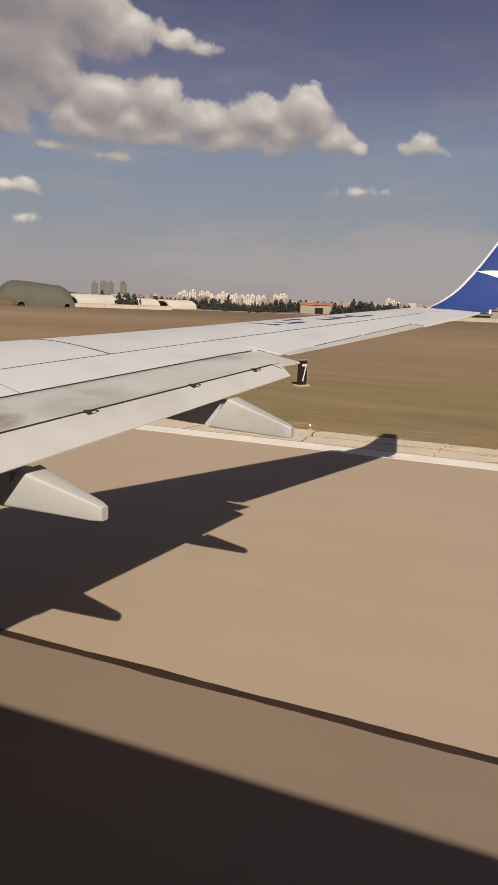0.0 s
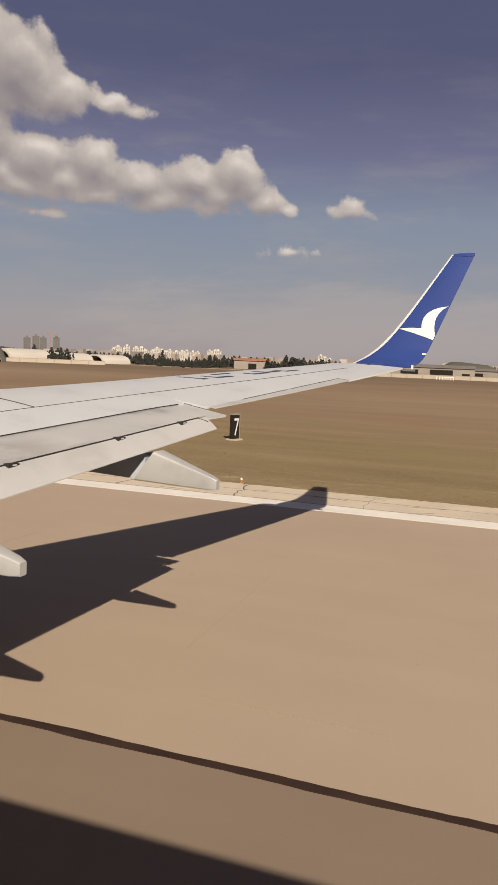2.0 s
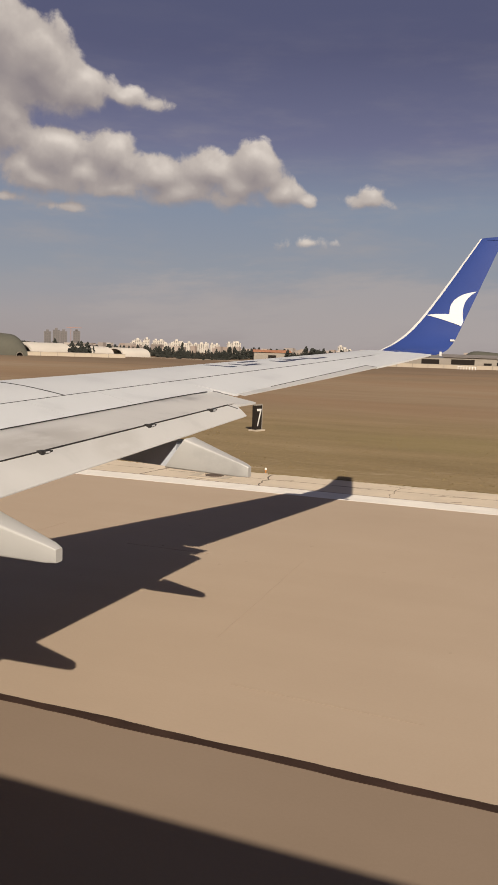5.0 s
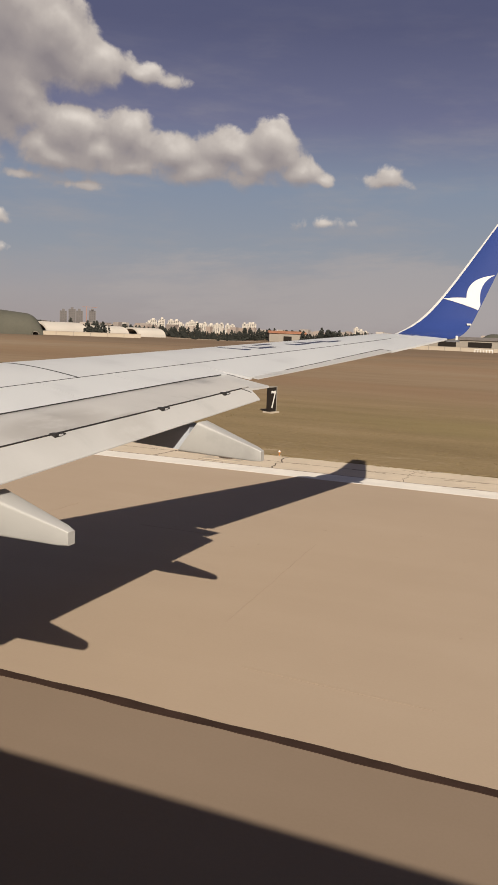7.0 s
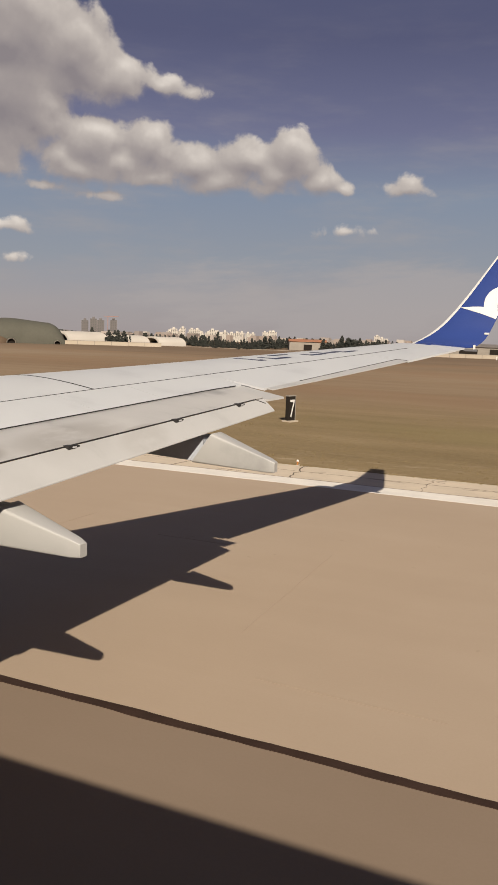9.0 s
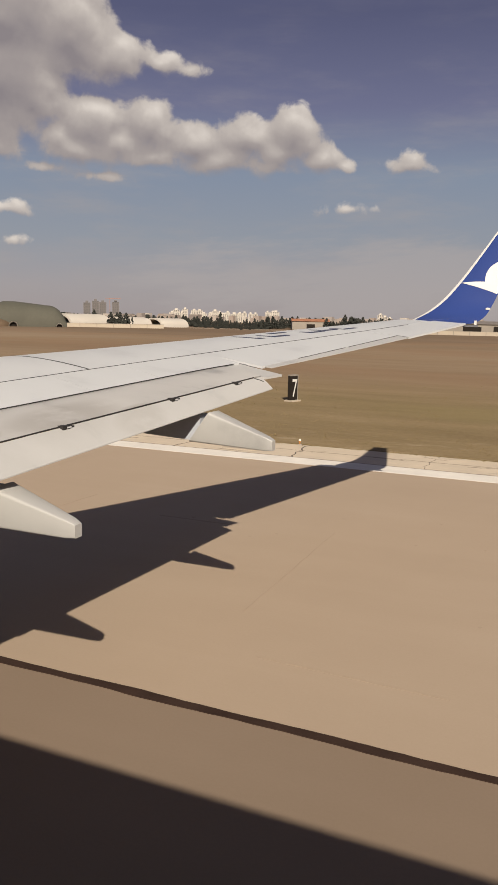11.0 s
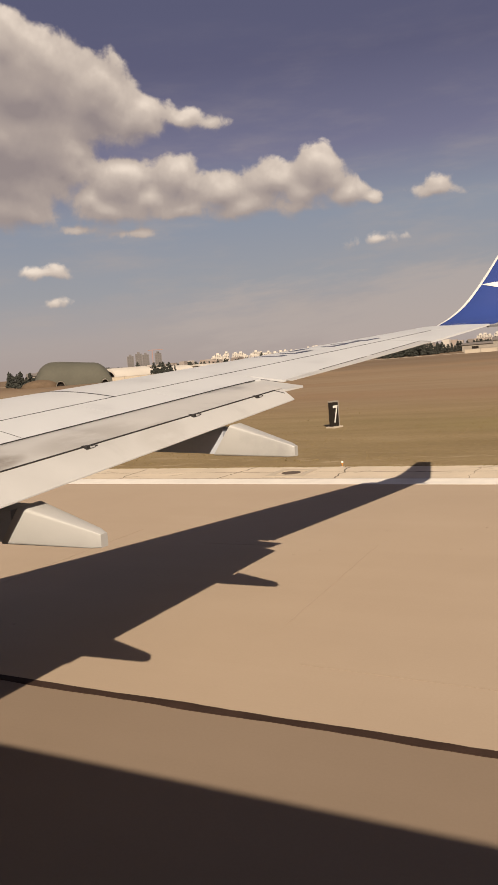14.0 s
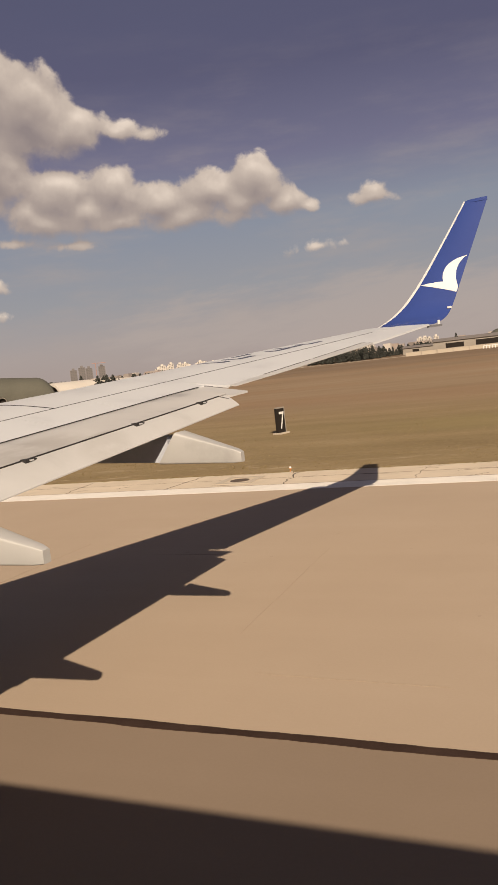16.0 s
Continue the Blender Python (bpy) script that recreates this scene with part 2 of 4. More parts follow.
def wing_material(name, colour, rough=0.38, dirt=0.74, stain=0.0):
    """Painted metal with streaks of grime along the air's way."""
    m, k, b = material(name, rough, 0.0)
    p = place_of(k)
    soil = k.noise(stretched(k, 0.9, 1.5, 1), 1.6, 6.0, 0.60)
    fine = k.noise(stretched(k, 3.0, 14.0, 3), 2.0, 4.0, 0.6)
    f = k.math("ADD", k.math("MULTIPLY", soil, 0.88), k.math("MULTIPLY", fine, 0.12))
    paint = k.ramp(f, [(0.28, tuple(c * dirt for c in colour)), (0.44, tuple(c * (0.75 + 0.25 * dirt) for c in colour)), (0.7, colour)])
    # sooty patches with smeared tails
    patch = k.step(k.noise(stretched(k, 0.22, 0.5, 1), 1.7, 3.0, 0.5), 0.50, 0.70)
    smear = k.noise(stretched(k, 1.6, 1.1, 1), 2.0, 6.0, 0.62)
    w = k.add("ShaderNodeSeparateXYZ", [p])
    for cx, cy, rx, ry in ((-4.52, 6.15, 0.42, 0.85), (-4.10, 6.8, 0.2, 0.45), (-4.75, 4.9, 0.3, 0.6)):
        ax, ay = k.math("MULTIPLY", k.math("SUBTRACT", w.outputs[0], cx), 1 / rx), k.math("MULTIPLY", k.math("SUBTRACT", w.outputs[1], cy), 1 / ry)
        near = k.step(k.math("ADD", k.math("MULTIPLY", ax, ax), k.math("MULTIPLY", ay, ay)), 1.2, 0.1)
        patch = k.math("MAXIMUM", k.math("MULTIPLY", patch, 0.6), near)
    soot = k.math("MULTIPLY", k.math("MULTIPLY", patch, k.step(smear, 0.24, 0.54)), stain)
    k.put(b.inputs["Base Color"], k.mix(soot, paint, (0.20, 0.175, 0.145)))
    k.put(b.inputs["Roughness"], k.math("ADD", k.math("MULTIPLY", soil, 0.25), rough - 0.1))
    return m


RUNWAY, FIELD = runway_material(), field_material()


def tuft_material():
    m, k, b = material("dry_grass_blades", 0.9, spec=0.1)
    r = k.tree.nodes.new("ShaderNodeNewGeometry").outputs["Random Per Island"]
    k.put(b.inputs["Base Color"], k.ramp(r, [(0.0, (0.188, 0.145, 0.070)), (0.5, (0.228, 0.172, 0.090)), (1.0, (0.275, 0.210, 0.118))]))
    return m


TUFT = tuft_material()


def town_material():
    m, k, b = material("town_plaster", 0.85, spec=0.2)
    r = k.tree.nodes.new("ShaderNodeNewGeometry").outputs["Random Per Island"]
    k.put(b.inputs["Base Color"], k.ramp(r, [(0.0, (0.20, 0.17, 0.15)), (0.4, (0.33, 0.29, 0.26)), (0.7, (0.30, 0.24, 0.20)), (1.0, (0.48, 0.44, 0.39))]))
    return m


TOWN = town_material()
SKIN = wing_material("wing_grey_paint", (0.528, 0.540, 0.541), 0.38, 0.86)
FLAP = wing_material("flap_white_paint", (0.440, 0.436, 0.422), 0.38, 0.82, 0.35)
GRIMY = wing_material("grimy_flap_paint", (0.475, 0.466, 0.445), 0.42, 0.62, 0.95)
SEAL_SHADE = plain("seal_and_shade_black", (0.020, 0.018, 0.017), 0.7)
FAIRING = wing_material("fairing_white_paint", (0.425, 0.420, 0.400), 0.36)
CORE = plain("wing_cavity", (0.13, 0.13, 0.14), 0.8)
UNDER = plain("wing_underside_grey", (0.36, 0.38, 0.42), 0.5)
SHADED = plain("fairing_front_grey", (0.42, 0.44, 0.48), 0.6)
BELLY = plain("unseen_belly_grey", (0.20, 0.20, 0.21), 0.45, vary=0.08)
BLUE = plain("winglet_blue", (0.030, 0.055, 0.205), 0.22, vary=0.06, scale=1.2)
METAL = plain("bare_metal_edge", (0.62, 0.62, 0.62), 0.35, 0.3, vary=0.05)
WHITE = plain("white_marking", (0.66, 0.65, 0.62), 0.5, vary=0.05)
MARK = plain("blue_black_marking", (0.03, 0.035, 0.07), 0.5, vary=0.1)
TAR = plain("tar_sealant", (0.040, 0.024, 0.018), 0.9, vary=0.35, scale=1.5, spec=0.1)
STRIPE = plain("worn_white_line", (0.70, 0.66, 0.59), 0.8, vary=0.12, scale=1.4, fine=18.0)
CONCRETE = plain("shoulder_concrete", (0.54, 0.455, 0.345), 0.9, vary=0.14, scale=0.9, fine=12.0)
TREE = plain("dark_foliage", (0.040, 0.042, 0.036), 0.95, vary=0.4, scale=0.35, spec=0.1, fine=2.5)
BARK = plain("bark", (0.09, 0.07, 0.05), 0.9)
TOWER = plain("tower_plaster", (0.50, 0.46, 0.40), 0.8, vary=0.08, scale=0.05)
TOWER_GREY = plain("raw_concrete", (0.150, 0.138, 0.132), 0.9, vary=0.12, scale=0.1)
GLASS = plain("dark_window", (0.10, 0.095, 0.092), 0.3)
MOUND = plain("olive_shelter", (0.082, 0.079, 0.060), 0.9, vary=0.16, scale=0.08, fine=1.0)
EARTH = plain("earth_bank_soil", (0.125, 0.088, 0.058), 0.95, vary=0.25, scale=0.4, spec=0.1, fine=3.0)
SHED = plain("shed_plaster", (0.27, 0.24, 0.20), 0.85, vary=0.12, scale=0.2)
ROOF = plain("shed_roof", (0.17, 0.15, 0.135), 0.85, vary=0.2, scale=0.3)
CRACK = plain("dark_crack", (0.085, 0.060, 0.042), 0.9, vary=0.3)
FAINT = plain("faint_joint_fill", (0.345, 0.268, 0.194), 0.9, vary=0.1)
ROAD = plain("perimeter_concrete", (0.42, 0.36, 0.28), 0.9, vary=0.1, scale=0.05)
CRANE = plain("faded_red_steel", (0.30, 0.16, 0.12), 0.7)
ORANGE = plain("orange_tile_roof", (0.34, 0.15, 0.08), 0.8, vary=0.2, scale=0.3)
DARK = plain("dark_opening", (0.022, 0.018, 0.015), 0.9, spec=0.1)


# ---- mesh helpers ----
def finish(name, bm, mat, parent=None, label="", smooth=False):
    bmesh.ops.recalc_face_normals(bm, faces=bm.faces[:])
    me = bpy.data.meshes.new(name)
    bm.to_mesh(me)
    bm.free()
    for m in (mat if isinstance(mat, (list, tuple)) else (mat,)):
        me.materials.append(m)
    if smooth:
        me.shade_smooth()
        me.set_sharp_from_angle(angle=radians(35))
    ob = new(name, me)
    ob.parent = parent
    if label:
        ob["label"] = label
    return ob


def part(name, bm, mat, parent, label="", smooth=False):
    return finish(name, bm, mat, parent, label, smooth)


def thing(name, label, category, place=(0, 0, 0), group="", kind="", turn=0.0):
    ob = new(name)
    ob.matrix_world = pose(*place, 0, 0, turn)
    return tagged(ob, label, category, group, kind)


def box(bm, x0, x1, y0, y1, z0, z1):
    v = [bm.verts.new(c) for c in ((x0, y0, z0), (x1, y0, z0), (x1, y1, z0), (x0, y1, z0), (x0, y0, z1), (x1, y0, z1), (x1, y1, z1), (x0, y1, z1))]
    for q in ((0, 3, 2, 1), (4, 5, 6, 7), (0, 1, 5, 4), (1, 2, 6, 5), (2, 3, 7, 6), (3, 0, 4, 7)):
        bm.faces.new([v[i] for i in q])


def boxes(*dims):
    bm = bmesh.new()
    for d in dims:
        box(bm, *d)
    return bm


def loft(rings, closed=True, caps=True):
    """A skin over rings of equal length."""
    bm = bmesh.new()
    rows = [[bm.verts.new(p) for p in r] for r in rings]
    n = len(rows[0])
    for a, b in zip(rows, rows[1:]):
        for i in range(n if closed else n - 1):
            j = (i + 1) % n
            bm.faces.new((a[i], a[j], b[j], b[i]))
    if caps and closed:
        bm.faces.new(rows[0][::-1])
        bm.faces.new(rows[-1])
    return bm


def slab(top, thick):
    """A closed plate from a grid of upper points, thick metres deep."""
    bm = bmesh.new()
    up = [[bm.verts.new(p) for p in row] for row in top]
    dn = [[bm.verts.new((p[0], p[1], p[2] - thick)) for p in row] for row in top]
    n, m = len(up), len(up[0])
    for i in range(n - 1):
        for j in range(m - 1):
            bm.faces.new((up[i][j], up[i][j + 1], up[i + 1][j + 1], up[i + 1][j]))
            bm.faces.new((dn[i][j], dn[i + 1][j], dn[i + 1][j + 1], dn[i][j + 1]))
    rim = [(0, j) for j in range(m)] + [(i, m - 1) for i in range(1, n)] + [(n - 1, j) for j in range(m - 2, -1, -1)] + [(i, 0) for i in range(n - 2, 0, -1)]
    for (a, b), (c, d) in zip(rim, rim[1:] + rim[:1]):
        bm.faces.new((up[a][b], dn[a][b], dn[c][d], up[c][d]))
    return bm


def outline(points, z0, z1, axis="z"):
    """A flat shape drawn by its outline, given depth."""
    def at(p, d):
        return (p[0], p[1], d) if axis == "z" else (p[0], d, p[1])
    return loft([[at(p, z0) for p in points], [at(p, z1) for p in points]])


# ---- ground ----
LINE = 19.95      # near edge of the white runway line
EDGE = 23.2       # where the paving ends


def make_ground():
    bm = bmesh.new()
    xs = [-4500, -600, -120, -40, 0, 40, 120, 600, 4500]
    ys = [-4500, -400, -60, EDGE, 30, 60, 120, 300, 900, 4500]
    grid = [[bm.verts.new((x, y, -0.04)) for y in ys] for x in xs]
    for a, b in zip(grid, grid[1:]):
        for j in range(len(ys) - 1):
            bm.faces.new((a[j], b[j], b[j + 1], a[j + 1]))
    tagged(finish("ground", bm, FIELD), "dry brown airfield grass and bare earth", "ground", kind="structure")
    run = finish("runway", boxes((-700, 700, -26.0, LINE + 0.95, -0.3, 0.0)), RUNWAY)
    tagged(run, "sunlit tan asphalt runway with faint streaks", "runway", kind="structure")
    part("edge_line", boxes((-700, 700, LINE, LINE + 0.9, -0.02, 0.006)), STRIPE, run, "worn white painted edge line")
    sh = tagged(finish("pavement", boxes((-700, 700, LINE + 0.96, EDGE, -0.3, -0.012)), CONCRETE), "pale cracked concrete runway shoulder", "pavement", kind="structure")
    rnd = random.Random(5)
    # lumpy poured seam along the runway
    top, low, x = [], [], -60.0
    while x < 60:
        w = 0.056 + 0.016 * noise.noise((x * 0.9, 0, 0)) + 0.05 * max(0, noise.noise((x * 1.1, 4, 0)) - 0.2)
        c = 6.68 + 0.035 * noise.noise((x * 0.5, 9, 0))
        top.append((x, c + w + 0.012 * rnd.random(), 0.007))
        low.append((x, c - w - 0.012 * rnd.random(), 0.007))
        x += 0.16
    part("tar_seam", slab([top, low], 0.01), TAR, run, "dark poured tar seam with lumpy edges")
    return run, sh


runway, shoulder = make_ground()


def strip(points, width, z, thick=0.006):
    """A thin flat band along a line of ground points."""
    rows = []
    for i, p in enumerate(points):
        a, b = Vector(points[max(0, i - 1)]), Vector(points[min(len(points) - 1, i + 1)])
        d = (b - a).normalized()
        w = width * (0.6 + 0.8 * random.random())
        rows.append([(p[0] - d.y * w / 2, p[1] + d.x * w / 2, z), (p[0] + d.y * w / 2, p[1] - d.x * w / 2, z)])
    return slab(rows, thick)


def wander(x0, y0, x1, y1, n, amp, rnd):
    return [(x0 + (x1 - x0) * i / n + rnd.uniform(-amp, amp), y0 + (y1 - y0) * i / n + rnd.uniform(-amp, amp) * 0.4) for i in range(n + 1)]


def make_cracks():
    rnd = random.Random(21)
    x = -58.0
    while x < 30:
        part("crack", strip(wander(x, LINE + 0.98, x + rnd.uniform(-0.9, 0.4), EDGE - 0.02, 8, 0.09, rnd), rnd.choice((0.012, 0.02, 0.035)), -0.009), CRACK, shoulder)
        x += rnd.choice((3.8, 5.5, 6.5, 8.0))
    part("crack", strip(wander(-60, LINE + 1.0, 30, LINE + 1.0, 120, 0.03, rnd), 0.05, -0.008), CRACK, shoulder)
    part("crack", strip(wander(-60, LINE + 2.2, 30, LINE + 2.2, 130, 0.05, rnd), 0.016, -0.009), CRACK, shoulder)
    for _ in range(34):
        x, y = rnd.uniform(-34, 12), rnd.uniform(LINE + 1.1, EDGE - 0.1)
        part("crack", strip(wander(x, y, x + rnd.uniform(-1.2, 1.2), min(EDGE - 0.03, max(LINE + 1.05, y + rnd.uniform(-0.5, 0.5))), 7, 0.05, rnd), rnd.choice((0.010, 0.016, 0.024)), -0.009), CRACK, shoulder)
    # faint joints across the runway
    x = -40.0
    while x < 20:
        y0 = rnd.uniform(6.8, 10)
        part("faint_joint", strip(wander(x, y0, x + rnd.uniform(-0.2, 0.2), y0 + rnd.uniform(4, 9), 14, 0.012, rnd), 0.011, 0.004, 0.003), FAINT, runway)
        x += rnd.uniform(5.0, 9.0)
    for _ in range(5):
        x, y = rnd.uniform(-14, 3), rnd.uniform(7, 15)
        part("faint_joint", strip(wander(x, y, x + rnd.uniform(0.6, 2.5), y + rnd.uniform(-0.1, 0.1), 8, 0.008, rnd), 0.011, 0.004, 0.003), FAINT, runway)
    for _ in range(26):
        x, y, r = rnd.uniform(-14, 3), rnd.uniform(5.6, 18), rnd.uniform(0.015, 0.05)
        ring = [(x + r * rnd.uniform(0.5, 1.3) * math.cos(a), y + r * rnd.uniform(0.4, 1.0) * math.sin(a)) for a in [6.283 * i / 9 for i in range(9)]]
        part("spot", outline(ring, 0.001, 0.004), FAINT, runway, "faint dark spot")


make_cracks()


def grass_tufts():
    """Short dry tufts on the verge, denser towards the paving."""
    rnd = random.Random(8)
    verts, faces = [], []
    for count in range(30000):
        rim = count > 25000
        y = EDGE - 0.16 + rnd.random() * 0.4 if rim else EDGE - 0.08 + rnd.random() ** 2.2 * 45
        x = rnd.uniform(-1.0, 0.32) * (y * 1.15 + 4)
        if noise.noise((x * 0.35, y * 0.5, 2)) < -0.12 and y > EDGE + 0.4:
            continue
        h = rnd.uniform(0.012, 0.034) * (1.0 if y > EDGE + 1 else 0.6)
        if y > EDGE + 1.5 and noise.noise((x * 0.22, y * 0.30, 9)) > 0.24:
            h *= rnd.uniform(1.1, 1.7)   # taller clumps
        if rim:
            if noise.noise((x * 0.9, 7, 1)) < 0.0 and y < EDGE:
                continue
            h = rnd.uniform(0.02, 0.05)
        for k in range(3):
            a = rnd.uniform(0, 6.28)
            c, t = math.cos(a), math.sin(a)
            w = h * rnd.uniform(0.5, 1.0)
            b = len(verts)
            verts += [(x - c * w, y - t * w, -0.045), (x + c * w, y + t * w, -0.045), (x + rnd.uniform(-1, 1) * h, y + rnd.uniform(-1, 1) * h, -0.04 + h)]
            faces.append((b, b + 1, b + 2))
    me = bpy.data.meshes.new("grass")
    me.from_pydata(verts, [], faces)
    me.materials.append(TUFT)
    tagged(new("grass", me), "short dry olive grass tufts on the verge", "grass", kind="stuff")


grass_tufts()


# ---- the wing ----
def te_x(y):
    return -3.885 + 0.285 * (y - 9.75)


def te_z(y):
    return 3.235 + 0.1 * (y - 9.75) + 0.0022 * (y - 9.75) ** 2


def chord(y):
    return 1.45 + (15.75 - y) * 0.165


def swell(s):
    return 2.6 * math.sqrt(max(s, 0)) * (1 - s) * (1 - 0.25 * s)


def skin(s, y, side=1.0, lift=0.0):
    """A point of the wing: s from the leading (0) to the trailing edge (1)."""
    c = chord(y)
    inc, th = 0.052 - 0.0022 * max(0, y - 10.8) ** 2, 0.066 - 0.0045 * (max(y, 5) - 8)
    if side < 0:
        th = 0.050
    return Vector((te_x(y) - (1 - s) * c, y, te_z(y) + c * (inc * (1 - s) + side * th * swell(s)) + lift))


def spans(a, b, n):
    return [a + (b - a) * i / (n - 1) for i in range(n)]



def s_rear(y):      # rear spar line
    return 0.575 + 0.0028 * max(0, 12 - max(y, 5.5)) ** 2


def s_flap(y):      # end of the fixed part
    return max(0.845, min(0.93, 0.918 - 0.0225 * (y - 5.76)))


def s_ail(y):       # aileron hinge
    return 0.947 - 0.0195 * (y - 10.49)


ROOT, FLAP_END, TIP = -1.0, 9.68, 15.42

airplane = thing("airplane", "white airliner with pale grey wing and blue winglet on runway", "airplane")


def panel(name, s0, s1, y0, y1, mat, label="", skew=0.0, n=10, m=6, gap=0.008, thick=0.03, ends=None):
    """A skin panel; skew slants its ends along the span."""
    rows = []
    for i in range(m):
        f = i / (m - 1)
        row = []
        for y in spans(y0 + gap, y1 - gap, n):
            yy = y + skew * (f - 0.5)
            a, b = (s0(yy), s1(yy))
            c = chord(yy)
            row.append(skin(a + gap / c + (b - a - 2 * gap / c) * f, yy))
        rows.append(row)
    return part(name, slab(rows, thick), mat, wing, label, True)


def const(v):
    return lambda y: v


def make_wing():
    # core under the panels
    rings = []
    for y in spans(ROOT, TIP, 26):
        end = s_flap(y) - 0.012 if y < FLAP_END else 0.985
        up = [skin(s, y, 1, -0.022) for s in (0.004, 0.02, 0.06, 0.12, 0.22, 0.35, 0.5, 0.65, 0.78, end)]
        dn = [skin(s, y, -1, 0.0) for s in (end, 0.78, 0.65, 0.5, 0.35, 0.22, 0.12, 0.06, 0.02)]
        rings.append(up + dn)
    return part("wing_box", loft(rings), CORE, airplane, "dark spar box under the skin panels", True)


wing = None


def make_panels():
    rows = [[skin(s, y, -1, -0.004) for y in spans(ROOT, TIP, 30)] for s in (0.02, 0.06, 0.12, 0.22, 0.35, 0.5, 0.65, 0.78, 0.84)]
    part("lower_skin", slab(rows, 0.006), UNDER, wing, "grey underside", True)
    cuts = [(ROOT, 7.95), (7.95, TIP)]
    for i, (a, b) in enumerate(cuts):
        panel("upper_skin", const(0.12), s_rear, a, b, SKIN, skew=-0.14, n=24, m=10, gap=0.010)
    # nose of the wing, left bare
    rows = [[skin(s, y) for y in spans(ROOT, TIP, 40)] for s in (0.0, 0.008, 0.02, 0.04, 0.07, 0.115)]
    part("leading_edge", slab(rows, 0.03), METAL, wing, "polished leading edge", True)
    for a, b in ((ROOT, 2.5), (2.5, 4.4), (4.4, 6.06), (6.06, 7.26), (7.26, 8.28), (8.28, FLAP_END)):
        panel("spoiler", s_rear, s_flap, a, b, SKIN, skew=-0.12, n=6, m=5, gap=0.0022)
    panel("upper_skin", s_rear, s_ail, FLAP_END, 13.3, SKIN, n=12, gap=0.009)
    panel("upper_skin", s_rear, const(0.995), 13.3, TIP, SKIN, n=8)
    panel("aileron", s_ail, const(0.998), FLAP_END + 0.05, 13.3, FLAP, n=12, m=3, thick=0.012, gap=0.004)


def flap_main_back(y):
    return Vector((-3.86 + 0.15 * (y - 9.25), y, 3.155 + 0.0875 * (y - 9.25)))


def flap_tail(y):
    return Vector((-3.64 + 0.117 * (y - 9.5), y, 3.03 + 0.1005 * (y - 9.5)))


def flap_piece(name, label, front, back, y0, y1, bow, depth, mat=None):
    rings = []
    for y in spans(y0, y1, 22):
        a, b = front(y), back(y)
        up, dn = [], []
        for i in range(9):
            f = i / 8
            p = a.lerp(b, f) + Vector((0, 0, bow * math.sin(math.pi * f)))
            up.append(p)
            dn.append(p - Vector((0.02 * (1 - f), 0, 0.010 + depth * math.sin(math.pi * min(1, f + 0.3) / 1.3 * 0.98) * (1 - f))))
        nose = a + Vector((-0.09, 0, -0.05))
        rings.append([nose] + up + dn[::-1])
    part(name, loft(rings), mat or FLAP, wing, label, True)


